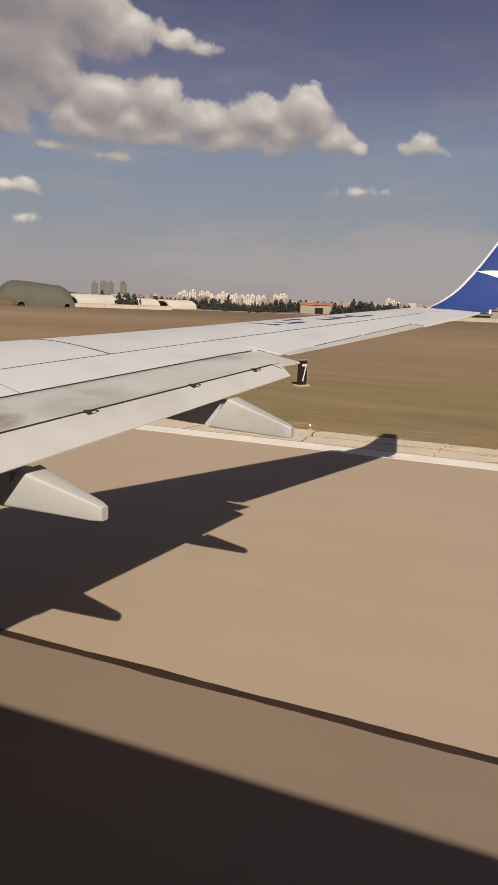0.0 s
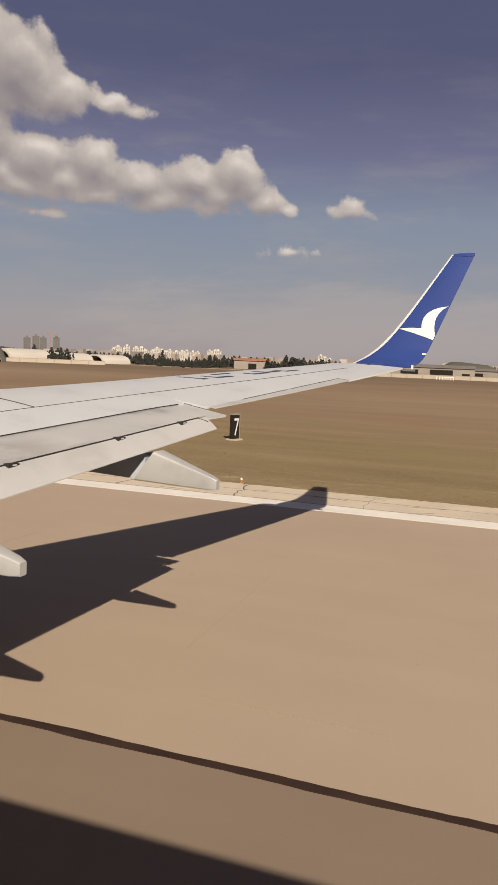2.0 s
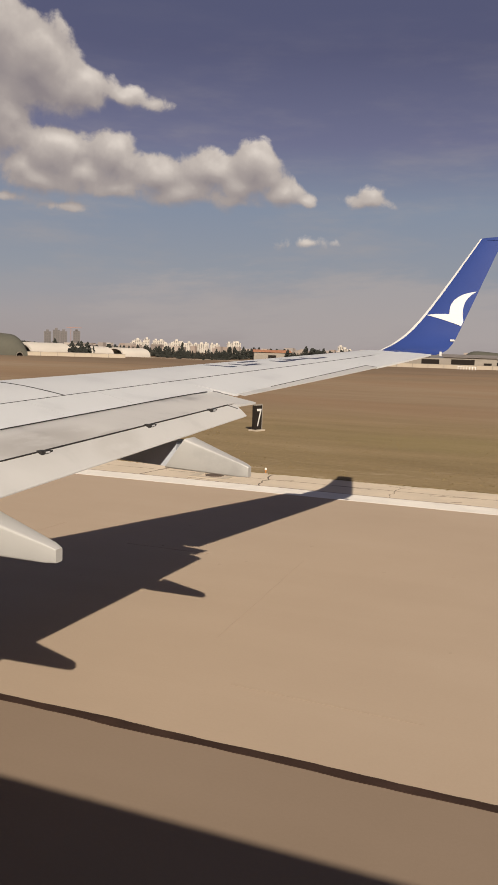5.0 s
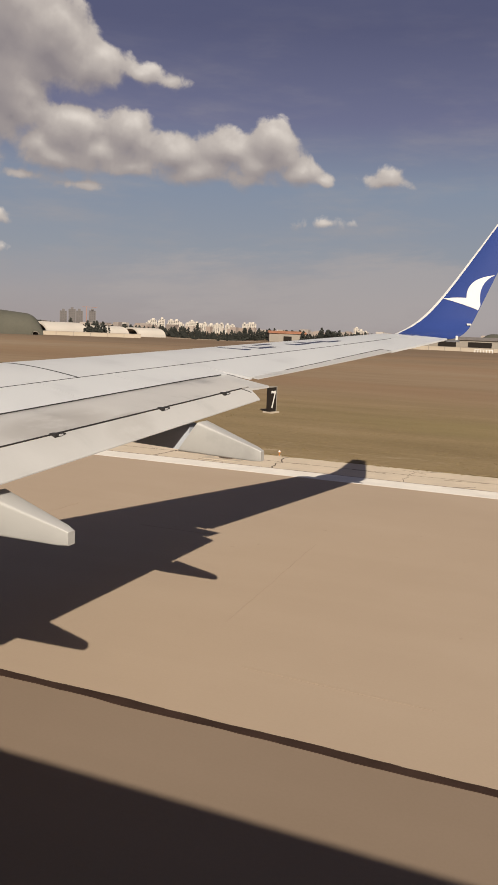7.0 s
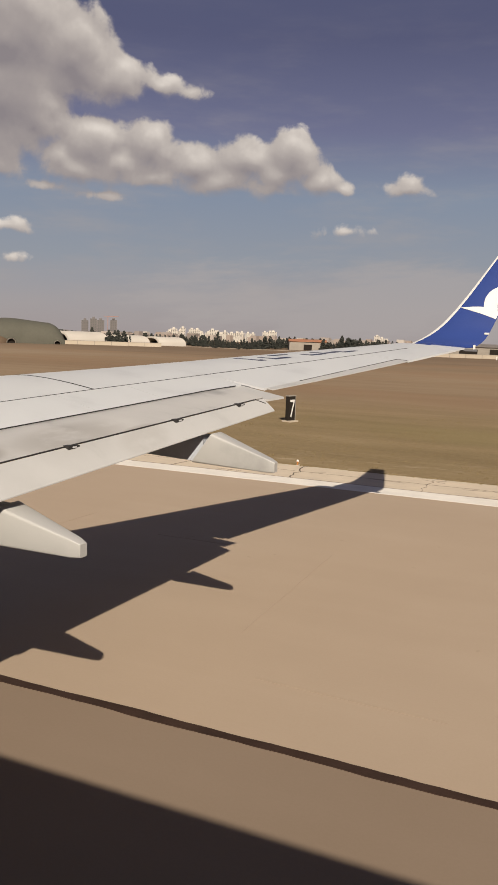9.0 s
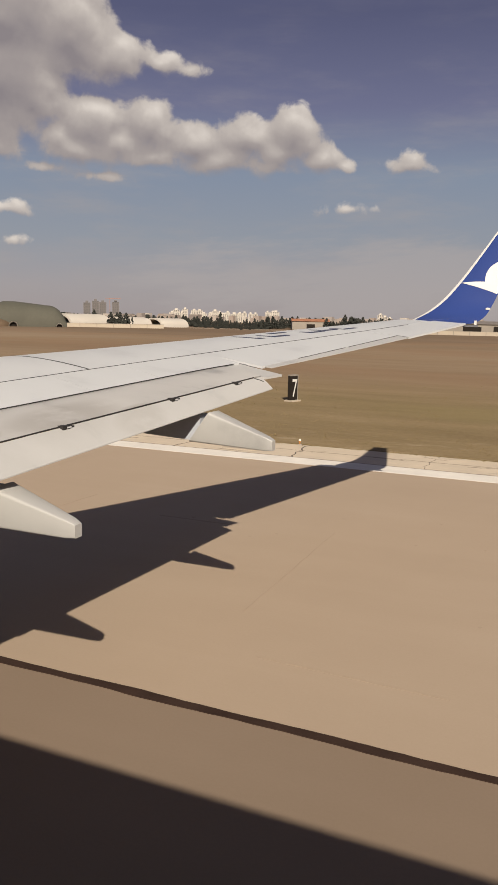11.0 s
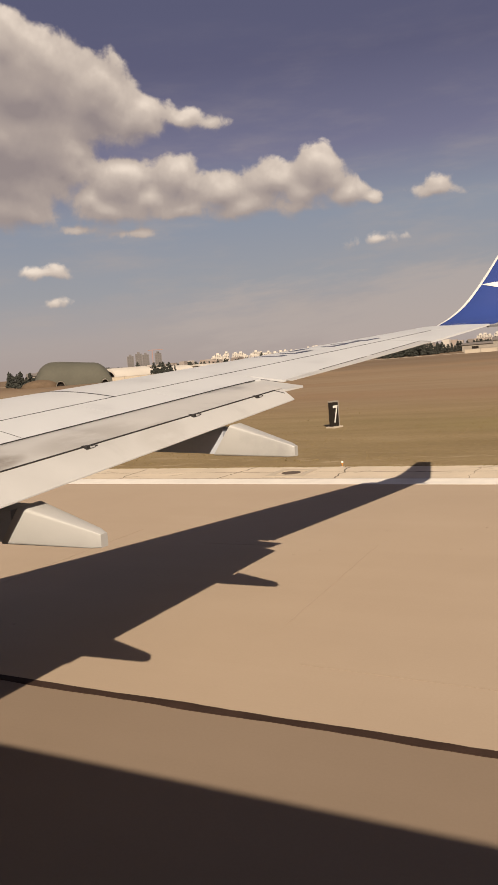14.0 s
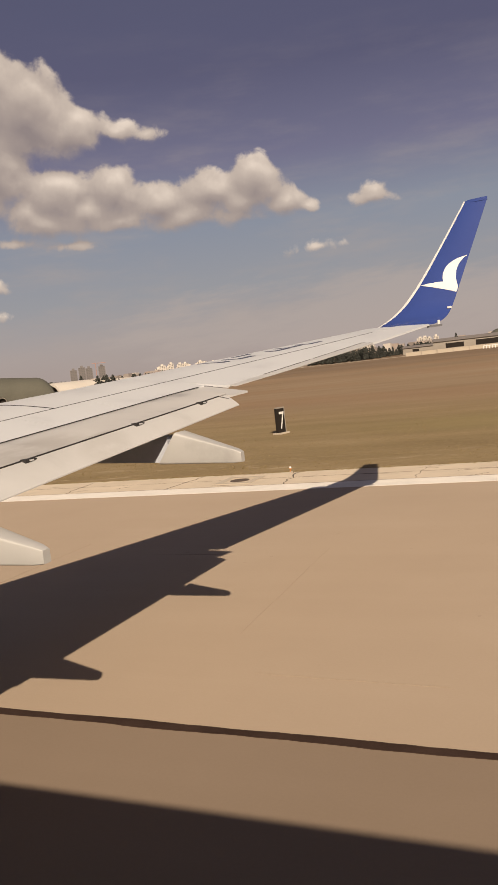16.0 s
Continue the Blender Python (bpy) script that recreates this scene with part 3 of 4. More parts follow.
def make_flaps():
    def main_front(y):
        return skin(s_flap(y), y, 1, -0.011) + Vector((0.014, 0, 0))

    def aft_front(y):
        return flap_main_back(y) + Vector((0.014, 0, -0.013))
    # the outer pair, and the inner pair beyond the thrust gate
    flap_piece("flap", "lowered main flap", main_front, flap_main_back, 4.25, 9.30, 0.012, 0.13, GRIMY)
    flap_piece("aft_flap", "lowered aft flap", aft_front, flap_tail, 4.25, 9.25, 0.012, 0.06)
    flap_piece("flap", "lowered main flap", main_front, flap_main_back, ROOT, 4.248, 0.012, 0.13)
    flap_piece("aft_flap", "lowered aft flap", aft_front, lambda y: flap_tail(y) + Vector((-0.03, 0, 0.01)), ROOT, 4.248, 0.012, 0.06)
    # outboard end of the main flap, which sticks out past the aft one
    a, b = skin(s_flap(9.64), 9.64, 1, -0.02), Vector((-3.70, 9.64, 3.155))
    c, d = skin(s_flap(9.2), 9.2, 1, -0.02), flap_main_back(9.31) + Vector((0.05, 0, -0.03))
    part("flap_end", slab([[a.lerp(b, f) for f in (0, 0.33, 0.66, 1)], [c.lerp(d, f) for f in (0, 0.33, 0.66, 1)]], 0.025), FLAP, wing)
    # black seals, and black strips painting the shade in the flap slots
    def ribbon(name, line, y0, y1, down, up, back, n=26):
        rows = []
        for y in spans(y0, y1, n):
            p = line(y)
            rows.append([(p.x - 0.004, y, p.z - down), (p.x + back, y, p.z - down), (p.x + back, y, p.z + up), (p.x - 0.004, y, p.z + up)])
        part(name, loft(rows), SEAL_SHADE, wing, "black strip for seal beads and painted slot shade")
    ribbon("seal", lambda y: skin(s_rear(y), y), 2.0, 14.6, 0.01, 0.0040, 0.006)
    ribbon("slot_shade", lambda y: skin(s_flap(y), y), 2.0, 9.50, 0.010, 0.0, 0.008)
    ribbon("slot_shade", lambda y: flap_main_back(y), 2.0, 9.12, 0.013, 0.0, 0.009)
    ribbon("seal", lambda y: skin(s_ail(y), y), 10.5, 11.7, 0.01, 0.005, 0.006, 6)
    ribbon("seal", lambda y: skin(s_ail(y), y), 11.8, 13.3, 0.01, 0.005, 0.006, 6)

    # the gap's black shade strip turns back at the flaps' outer ends
    for front, back, ya, yb, reach in ((aft_front, flap_tail, 9.11, 9.20, 0.45),):
        rows = []
        for i in range(5):
            f = i / 4 * reach
            y = ya + (yb - ya) * i / 4
            p = front(y).lerp(back(y), f) + Vector((0, 0, 0.012 * math.sin(math.pi * f) + 0.004))
            rows.append([p + Vector((0, -0.010, 0)), p + Vector((0, 0.010, 0))])
        part("slot_shade", slab(rows, 0.006), SEAL_SHADE, wing, "black strip for seal beads and painted slot shade")

    def cross_seal(y, sa, sb, skew, w):
        rows = [[skin(s, y + skew * ((s - sa) / (sb - sa) - 0.5) + d, 1, 0.0035) for d in (-w, w)] for s in spans(sa, sb, 9)]
        part("seal", slab(rows, 0.005), SEAL_SHADE, wing, "thin dark panel joint")
    cross_seal(7.95, 0.13, s_rear(7.9), -0.14, 0.008)
    for y, w in ((4.4, 0.003), (6.06, 0.0012)):
        cross_seal(y, s_rear(y) + 0.004, s_flap(y) - 0.004, -0.12, w)
    cross_seal(13.3, s_ail(13.3), 0.995, 0.0, 0.006)
    for y in (5.93, 7.50, 8.72):
        p = flap_main_back(y)
        part("hinge", boxes((p.x - 0.02, p.x + 0.045, y - 0.07, y + 0.06, p.z - 0.036, p.z + 0.001), (p.x - 0.02, p.x + 0.052, y - 0.05, y + 0.085, p.z - 0.028, p.z - 0.006)), SEAL_SHADE, wing, "dark flap hinge cutout")
        part("bolt", boxes((p.x + 0.03, p.x + 0.060, y - 0.025, y + 0.03, p.z - 0.022, p.z - 0.008)), METAL, wing)


def fairing(y, front_x, top, low, tip_x, tip_z, half):
    """A canoe fairing: tapered, with softly rounded long edges."""
    rings = []
    for i in range(12):
        f = i / 11
        x0, x1 = front_x, tip_x
        w = half * (1 - f) + 0.055 * f
        zt, zb = top * (1 - f) + (tip_z + 0.062) * f, low * (1 - f) + (tip_z - 0.064) * f
        if i == 11:
            w, zt, zb = w * 0.80, zt - 0.010, zb + 0.008
        slant = 0.24 * (1 - f)
        r = min(w, (zt - zb) / 2) * 0.2
        ring = []
        for cy, cz, a0 in ((w - r, zt - r, 0), (-(w - r), zt - r, 90), (-(w - r), zb + r, 180), (w - r, zb + r, 270)):
            for k in range(4):
                a = radians(a0 + 30 * k)
                z = cz + r * math.sin(a)
                ring.append((x0 + (x1 - x0) * f - slant * (zt - z) / max(zt - zb, 0.01), y + cy + r * math.cos(a), z))
        rings.append(ring)
    part("flap_fairing", loft(rings), FAIRING, wing, "white pointed flap track fairing", True)
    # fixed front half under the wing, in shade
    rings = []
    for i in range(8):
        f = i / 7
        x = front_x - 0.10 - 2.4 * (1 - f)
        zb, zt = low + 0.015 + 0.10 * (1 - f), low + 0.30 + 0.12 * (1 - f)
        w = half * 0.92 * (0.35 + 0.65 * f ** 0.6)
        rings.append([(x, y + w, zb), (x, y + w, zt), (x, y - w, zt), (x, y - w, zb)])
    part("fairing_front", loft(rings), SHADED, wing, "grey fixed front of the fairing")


def winglet_rings(inset=0.0):
    """Sections from the wing tip up to the top: list of (spine y, z, lead x, tail x, lean)."""
    out = []
    lean0, lean1, r, y0, z0 = 7.0, 73.0, 0.72, 15.42, te_z(15.42)
    for i in range(9):
        a = radians(lean0 + (lean1 - lean0) * i / 8)
        a0 = radians(lean0)
        out.append((y0 + r * (math.sin(a) - math.sin(a0)), z0 + r * (math.cos(a0) - math.cos(a)), a))
    y1, z1, a = out[-1]
    for i in range(1, 9):
        h = (6.19 - z1) * i / 8
        out.append((y1 + h / math.tan(a) * 1.0, z1 + h, a))
    return out


def winglet_edges(z):
    """Leading and trailing edge of the winglet by height."""
    lead = -2.54 + 0.605 * (z - 4.65) - 0.34 * math.exp(-max(0, z - 3.93) / 0.3)
    tail = -1.165 - 0.37 * (6.19 - z) - 0.20 * math.exp(-(z - 3.86) / 0.07)
    return lead, tail


def make_winglet():
    rings, edge = [], []
    for y, z, a in winglet_rings():
        lead, tail = winglet_edges(z)
        c = tail - lead
        n = Vector((0, -math.sin(a), math.cos(a)))   # inner side
        up, dn = [], []
        for s in (0.0, 0.03, 0.1, 0.25, 0.45, 0.7, 0.9, 1.0):
            t = 0.05 * c * swell(s) * 0.8
            base = Vector((lead + c * s, y, z))
            up.append(base + n * t)
            dn.append(base - n * (t + 0.004))
        rings.append(up + dn[::-1])
        ep = [Vector((lead + c * s, y, z)) + n * (0.05 * c * swell(s) * 0.8 + 0.004) for s in (-0.014, 0.015, 0.055)]
        edge.append(ep)
    part("winglet", loft(rings), BLUE, wing, "glossy blue upturned winglet", True)
    part("winglet_edge", slab([list(r) for r in zip(*edge)], 0.006), WHITE, wing, "bright metal leading edge", True)

    ly, lz, la = winglet_rings()[-1]
    lead, tail = winglet_edges(lz)
    rows = []
    for i in range(7):
        f = i / 6
        x = lead + (tail - lead) * f
        up = 0.05 * f ** 0.5 * (1 - 0.25 * f)
        t = 0.012 + 0.02 * math.sin(math.pi * f)
        rows.append([(x, ly - t, lz - 0.03), (x, ly - t * 0.5, lz + up), (x, ly + t * 0.5, lz + up), (x, ly + t, lz - 0.03)])
    part("winglet_cap", loft(rows), BLUE, wing, "rounded top cap", True)

    def spot(x, z):
        lead, tail = winglet_edges(z)
        rs = winglet_rings()
        y, a = rs[-1][0], rs[-1][2]
        for (ya, za, aa), (yb, zb, ab) in zip(rs, rs[1:]):
            if za <= z <= zb:
                g = (z - za) / (zb - za)
                y, a = ya + (yb - ya) * g, aa + (ab - aa) * g
                break
        c = tail - lead
        f = min(0.985, max(0.06, (x - lead) / c))
        n = Vector((0, -math.sin(a), math.cos(a)))
        return Vector((lead + c * f, y, z)) + n * (0.05 * c * swell(f) * 0.8 + 0.006)

    # white crescent with one drawn-out point
    def curve(p, q, r, n=9):
        return [((1 - t) ** 2 * p[0] + 2 * t * (1 - t) * q[0] + t * t * r[0], (1 - t) ** 2 * p[1] + 2 * t * (1 - t) * q[1] + t * t * r[1]) for t in [i / n for i in range(n)]]
    A, B, C, D, E = (-2.52, 4.65), (-2.07, 4.67), (-1.58, 5.13), (-1.81, 4.62), (-1.81, 4.44)
    shape = curve(A, (-2.25, 4.68), B, 6) + curve(B, (-2.12, 5.06), C) + curve(C, (-1.87, 4.98), D) + curve(D, (-1.775, 4.53), E, 4) + curve(E, (-2.1, 4.54), A, 6)
    bm = bmesh.new()
    vs = [bm.verts.new(spot(f, z)) for f, z in shape]
    bmesh.ops.triangulate(bm, faces=[bm.faces.new(vs)])
    part("crescent_emblem", bm, WHITE, wing, "white crescent shape")
    lx, tx = winglet_edges(3.9)
    part("light_base", boxes((tx - 0.22, tx + 0.06, 15.44, 15.5, 3.81, 3.85)), CORE, wing, "dark tip light base")
    part("tip_light", boxes((tx - 0.01, tx + 0.03, 15.44, 15.48, 3.85, 3.93)), WHITE, wing, "white tail light")
    # white block standing in for a sun glint on the trailing edge
    ex, ez = winglet_edges(4.16)[1], 4.16
    q = spot(ex - 0.03, ez)
    part("edge_glint", boxes((q.x - 0.05, q.x + 0.03, q.y - 0.03, q.y + 0.02, ez - 0.018, ez + 0.018)), WHITE, wing, "small white block as a glint on the trailing edge")
    # painted registration, as plain bars
    for y, a, b in ((11.35, 0.20, 0.40), (11.78, 0.26, 0.40), (12.10, 0.22, 0.26), (12.60, 0.30, 0.40), (12.98, 0.24, 0.38), (13.38, 0.28, 0.42)):
        w = 0.06 if y == 11.35 else 0.17
        rows = [[skin(s, yy + 0.25 * (s - 0.3), 1, 0.005) for yy in (y - w, y, y + w)] for s in (b - 0.04, b)]
        part("registration_bar", slab(rows, 0.004), MARK, wing, "dark painted bar")
        if b - a > 0.1:
            rows = [[skin(s, yy + 0.25 * (s - 0.3), 1, 0.005) for yy in (y - w, y - w + 0.05)] for s in (a, (a + b) / 2, b - 0.04)]
            part("registration_bar", slab(rows, 0.004), MARK, wing)


wing = make_wing()
make_panels()
make_flaps()
fairing(7.86, -3.80, 2.84, 2.50, -3.075, 2.52, 0.14)
fairing(5.06, -4.32, 2.48, 2.15, -3.575, 2.19, 0.15)
make_winglet()


# ---- fuselage: the camera looks out of its side window ----
def make_fuselage():
    cy, cz, r = -1.60, 3.20, 2.0
    rings = []
    lo, hi = math.asin((2.75 - cz) / r), math.asin((4.40 - cz) / r)
    xs = [-19, -12, -1.2, 1.6, 12, 17]
    n = 40

    def ring(x, a0, a1, rr):
        return [(x, cy + rr * math.cos(a0 + (a1 - a0) * i / n), cz + rr * math.sin(a0 + (a1 - a0) * i / n)) for i in range(n + 1)]

    def shell(x0, x1, a0, a1, r=2.0, wall=0.12):
        bm = bmesh.new()
        grids = []
        for rr in (r, r - wall):
            g = [[bm.verts.new(p) for p in ring(x, a0, a1, rr)] for x in (x0, x1)]
            grids.append(g)
            for i in range(n):
                bm.faces.new((g[0][i], g[0][i + 1], g[1][i + 1], g[1][i]))
        o, q = grids
        for e in (0, 1):
            for i in range(n):
                bm.faces.new((o[e][i], o[e][i + 1], q[e][i + 1], q[e][i]))
        for i in (0, n):
            bm.faces.new((o[0][i], o[1][i], q[1][i], q[0][i]))
        return bm
    body = part("fuselage", shell(-19, 17, hi, lo + 2 * math.pi), WHITE_BODY, airplane, "white fuselage shell", True)
    # out of view, added grey to cut bounce into the fuselage's shadow
    part("belly", shell(-19, 17, 2 * math.pi + lo - 1.15, 2 * math.pi + lo - 0.01, r + 0.006, 0.02), BELLY, body, "unseen grey belly added to deepen the ground shadow", True)
    part("window_belt", shell(-19, -1.2, lo, hi), WHITE_BODY, body, "", True)
    part("window_belt", shell(1.3, 17, lo, hi), WHITE_BODY, body, "", True)
    # main wheels under the root
    for gy in (-4.4, 1.2):
        bm = bmesh.new()
        bmesh.ops.create_cone(bm, cap_ends=True, segments=10, radius1=0.11, radius2=0.11, depth=1.6, matrix=Matrix.Translation((-7.2, gy, 1.3)))
        leg = part("main_gear", bm, METAL, airplane)
        for w in (-0.42, 0.42):
            bm = bmesh.new()
            bmesh.ops.create_cone(bm, cap_ends=True, segments=24, radius1=0.55, radius2=0.55, depth=0.38,
                                  matrix=Matrix.Translation((-7.2, gy + w, 0.555)) @ Matrix.Rotation(math.pi / 2, 4, "X"))
            bmesh.ops.bevel(bm, geom=[e for e in bm.edges if len(e.link_faces) == 2 and e.calc_face_angle() > 1], offset=0.09, segments=3, affect="EDGES")
            part("tyre", bm, SEAL_SHADE, leg, "", True)


WHITE_BODY = plain("fuselage_white", (0.55, 0.55, 0.56), 0.4, vary=0.05)
make_fuselage()


# ---- distance ----
def polar(az, dist):
    """Ground place at a heading to the left of straight out."""
    a = radians(az)
    return (-math.sin(a) * dist, math.cos(a) * dist, -0.04)


def make_tree(rnd, height, width):
    """A tree of a tapered trunk, limbs and a crown of many small clumps."""
    bt = bmesh.new()
    bmesh.ops.create_cone(bt, cap_ends=True, segments=6, radius1=0.035 * height, radius2=0.012 * height, depth=height * 0.7,
                          matrix=Matrix.Translation((0, 0, height * 0.35)))
    bc = bmesh.new()
    for i in range(120):
        h = rnd.uniform(0.06, 1.0)
        spread = width * (1 - 0.92 * h ** 1.4) * 0.5
        a, d = rnd.uniform(0, 6.28), rnd.random() ** 0.5 * spread
        r = rnd.uniform(0.035, 0.085) * height * (1.2 - 0.65 * h)
        m = Matrix.Translation((d * math.cos(a), d * math.sin(a), h * height * 0.94)) @ Matrix.Diagonal((r * rnd.uniform(0.8, 1.3), r * rnd.uniform(0.8, 1.3), r * rnd.uniform(0.7, 1.2), 1))
        got = bmesh.ops.create_icosphere(bc, subdivisions=1, radius=1, matrix=m)
        for v in got["verts"]:
            v.co += 0.22 * r * Vector((rnd.uniform(-1, 1), rnd.uniform(-1, 1), rnd.uniform(-1, 1)))
    return bt, bc


def plant_trees():
    rnd = random.Random(11)
    kinds = []
    for i in range(6):
        h = 9.0
        bt, bc = make_tree(rnd, h, rnd.uniform(4.5, 8.5) if i % 2 else rnd.uniform(3.0, 4.5))
        root = thing("tree", "dark green tree in a far row", "tree", (0, -300 - 20 * i, -0.04), group="trees beyond the airfield")
        part("trunk", bt, BARK, root)
        part("crown", bc, TREE, root)
        kinds.append(root)
    az = 44.0
    while az > -4:
        d = 400 + 45 * math.sin(az * 0.7) + rnd.uniform(-30, 30)
        x, y, z = polar(az, d)
        s = rnd.uniform(0.5, 0.85) * (0.85 + 0.45 * noise.noise((az * 0.22, 3, 0)))
        t = copy_thing(rnd.choice(kinds), pose(x, y, z, 0, 0, rnd.uniform(0, 360)))
        t.scale = (s * rnd.uniform(1.0, 1.5), s * rnd.uniform(1.0, 1.5), s)
        az -= rnd.uniform(0.07, 0.25)
    for i, root in enumerate(kinds):
        x, y, z = polar(44 - 9 * i, 470)
        root.matrix_world = pose(x, y, z)


plant_trees()


def window_mesh():
    bm = boxes((-0.5, 0.5, -0.5, 0.5, -0.5, 0.5))
    me = bpy.data.meshes.new("window")
    bm.to_mesh(me)
    bm.free()
    me.materials.append(GLASS)
    return me


WINDOW_MESH = window_mesh()


def tower(az, dist, width, depth, height, mat, label, storeys):
    x, y, z = polar(az, dist)
    root = thing("apartment_tower", label, "building", (x, y, z), group="towers on the skyline", turn=az)
    part("wall", boxes((-width / 2, width / 2, -depth / 2, depth / 2, 0, height), (-width * 0.2, width * 0.2, -depth * 0.2, depth * 0.2, height, height + 3)), mat, root)
    for c in (-0.3, 0.0, 0.3):
        for k in range(storeys):
            w = new("window", WINDOW_MESH)
            w.parent = root
            w.location = (width * c, -depth / 2 - 0.1, height * (k + 0.6) / storeys)
            w.scale = (width * 0.16, 0.4, height / storeys * 0.45)
    return root


def make_town():
    rnd = random.Random(4)
    # clusters of white slabs
    for first, count in ((29.5, 5), (27.9, 4), (26.4, 5), (24.6, 4), (22.6, 3), (14.5, 3), (10.5, 4)):
        for i in range(count):
            tower(first - i * rnd.uniform(0.30, 0.40), rnd.uniform(1500, 1750), rnd.uniform(9, 14), 14, rnd.uniform(15, 24), TOWER, "pale sunlit apartment tower far off", 8)
    # shells of towers still being built, with a crane over them
    for az, h in ((35.5, 27), (34.9, 30), (34.4, 28), (33.5, 29)):
        tower(az, 1300, 11, 14, h, TOWER_GREY, "unfinished grey concrete tower far off", 11)
    crane = thing("tower_crane", "thin red tower crane beside unfinished towers", "crane", polar(33.9, 1290), turn=33.9)
    part("mast", boxes((-0.45, 0.45, -0.45, 0.45, 0, 35)), CRANE, crane)
    part("jib", boxes((-7, 17, -0.4, 0.4, 34, 34.7)), CRANE, crane)


make_town()


def shelter(az, dist, width, height, length, turn, porches, bank=0.0):
    """A rounded aircraft shelter: a long vault with small arched porches."""
    x, y, z = polar(az, dist)
    root = thing("aircraft_shelter", "olive rounded aircraft shelter on the field", "hangar", (x, y, z), turn=turn)
    rings, n = [], 20
    for i in range(25):
        f = i / 24
        e = min(1.0, max(0.03, min(f, 1 - f) / 0.24))
        k = math.sqrt(1 - (1 - e) ** 2) * (1.0 - 0.13 * min(1, max(0, (f - 0.35) / 0.4)))
        rings.append([(length * (f - 0.5), width / 2 * math.cos(math.pi * j / n) * (0.8 + 0.2 * k), height * k * math.sin(math.pi * j / n) ** 0.75) for j in range(n + 1)])
    part("vault", loft(rings, closed=True), MOUND, root, "", True)
    for c, r in porches:
        arc = [radians(180 * i / 12) for i in range(13)]
        front, back = -width / 2 - 2.5, -width / 2 + 4.0
        tube = [[(c * length + r * q * math.cos(a), e, r * q * 1.15 * math.sin(a)) for a in arc] for e, q in ((back, 1.0), (front, 1.0), (front, 0.82), (back, 0.82))]
        part("porch", slab(tube[:2], 0.02), MOUND, root, "olive arched entrance porch", True)
        part("porch_rim", slab(tube[1:3], 0.05), SHED, root, "pale rim of the porch")
        part("door", outline([(p[0], p[2]) for p in tube[2]], front + 1.0, front + 1.2, "y"), DARK, root, "dark entrance")
    if bank:
        bm = bmesh.new()
        bmesh.ops.create_uvsphere(bm, u_segments=24, v_segments=12, radius=1.0, matrix=Matrix.Translation((-length * 0.42, -width * 0.45, 0)) @ Matrix.Diagonal((length * 0.24, 5.0, bank * 0.85, 1)))
        part("earth_bank", bm, EARTH, root, "brown earth bank", True)


shelter(39.6, 310, 20, 9.2, 29, 39, ((-0.16, 1.7), (0.40, 1.3)), 3.4)


def shed(az, dist, width, depth, height, turn, label, roof, openings):
    x, y, z = polar(az, dist)
    root = thing("shed", label, "building", (x, y, z), group="low airfield buildings", turn=turn)
    part("wall", boxes((-width / 2, width / 2, -depth / 2, depth / 2, 0, height)), SHED, root)
    rise = height * 0.22
    part("roof", loft([[(e, -depth / 2 - 0.5, height), (e, 0, height + rise), (e, depth / 2 + 0.5, height), (e, depth / 2 + 0.5, height - 0.25), (e, -depth / 2 - 0.5, height - 0.25)] for e in (-width / 2 - 0.4, width / 2 + 0.4)]), roof, root)
    for c, w, h in openings:
        part("door", boxes((c * width - w / 2, c * width + w / 2, -depth / 2 - 0.06, -depth / 2 + 0.1, 0, h)), DARK, root, "dark doorway")


shed(9.4, 385, 30, 12, 3.4, 4, "long low grey building among dark trees", ROOF, ((-0.3, 3, 2.4), (0.28, 3, 2.4)))
shed(2.6, 395, 22, 12, 4.0, -3, "low brown building beyond the field", ROOF, ((-0.2, 4, 2.6), (0.3, 3, 2.4)))
shelter(4.0, 420, 20, 8.0, 30, 8, ((0.26, 2.6),))
shed(6.6, 330, 34, 14, 4.6, 6, "long brown airfield hall with dark doors", ROOF, ((-0.25, 7, 3.4), (0.12, 9, 3.6), (0.40, 3, 2.4)))


def arch_shelter(az, dist, width, height, depth, turn):
    """An open vehicle shelter under a thin white arch."""
    root = thing("arch_shelter", "white barrel-vaulted open shelter beyond the field", "shelter", polar(az, dist), turn=turn)
    rings = []
    for e in (-depth / 2, depth / 2):
        arc = [radians(180 * i / 16) for i in range(17)]
        rings.append([(width / 2 * math.cos(a), e, height * math.sin(a) ** 0.8) for a in arc]
                     + [((width / 2 - 0.9) * math.cos(a), e, (height - 0.7) * math.sin(a) ** 0.8) for a in arc[::-1]])
    part("roof", loft(rings), TOWER, root, "thin white arched roof", True)
    part("back_wall", boxes((-width * 0.46, width * 0.46, depth / 2 - 0.4, depth / 2 - 0.1, 0, height * 0.55)), ROAD, root, "pale back wall")


arch_shelter(36.0, 335, 15, 5.2, 22, -12)
arch_shelter(32.6, 360, 13, 4.4, 18, -14)
arch_shelter(29.9, 385, 13, 4.2, 18, -16)


def low_wall(az, dist, length, turn):
    """A rendered boundary wall in bays, with a coping on top."""
    root = thing("boundary_wall", "long pale concrete wall in front of the shelters", "wall", polar(az, dist), turn=turn)
    n = int(length / 6)
    for i in range(n):
        a = -length / 2 + i * length / n
        part("wall_bay", boxes((a + 0.04, a + length / n - 0.04, -0.12, 0.12, 0, 1.5)), ROAD, root)
        part("pier", boxes((a - 0.2, a + 0.03, -0.2, 0.2, 0, 1.62)), SHED, root)
    part("coping", boxes((-length / 2, length / 2, -0.18, 0.18, 1.5, 1.6)), SHED, root)


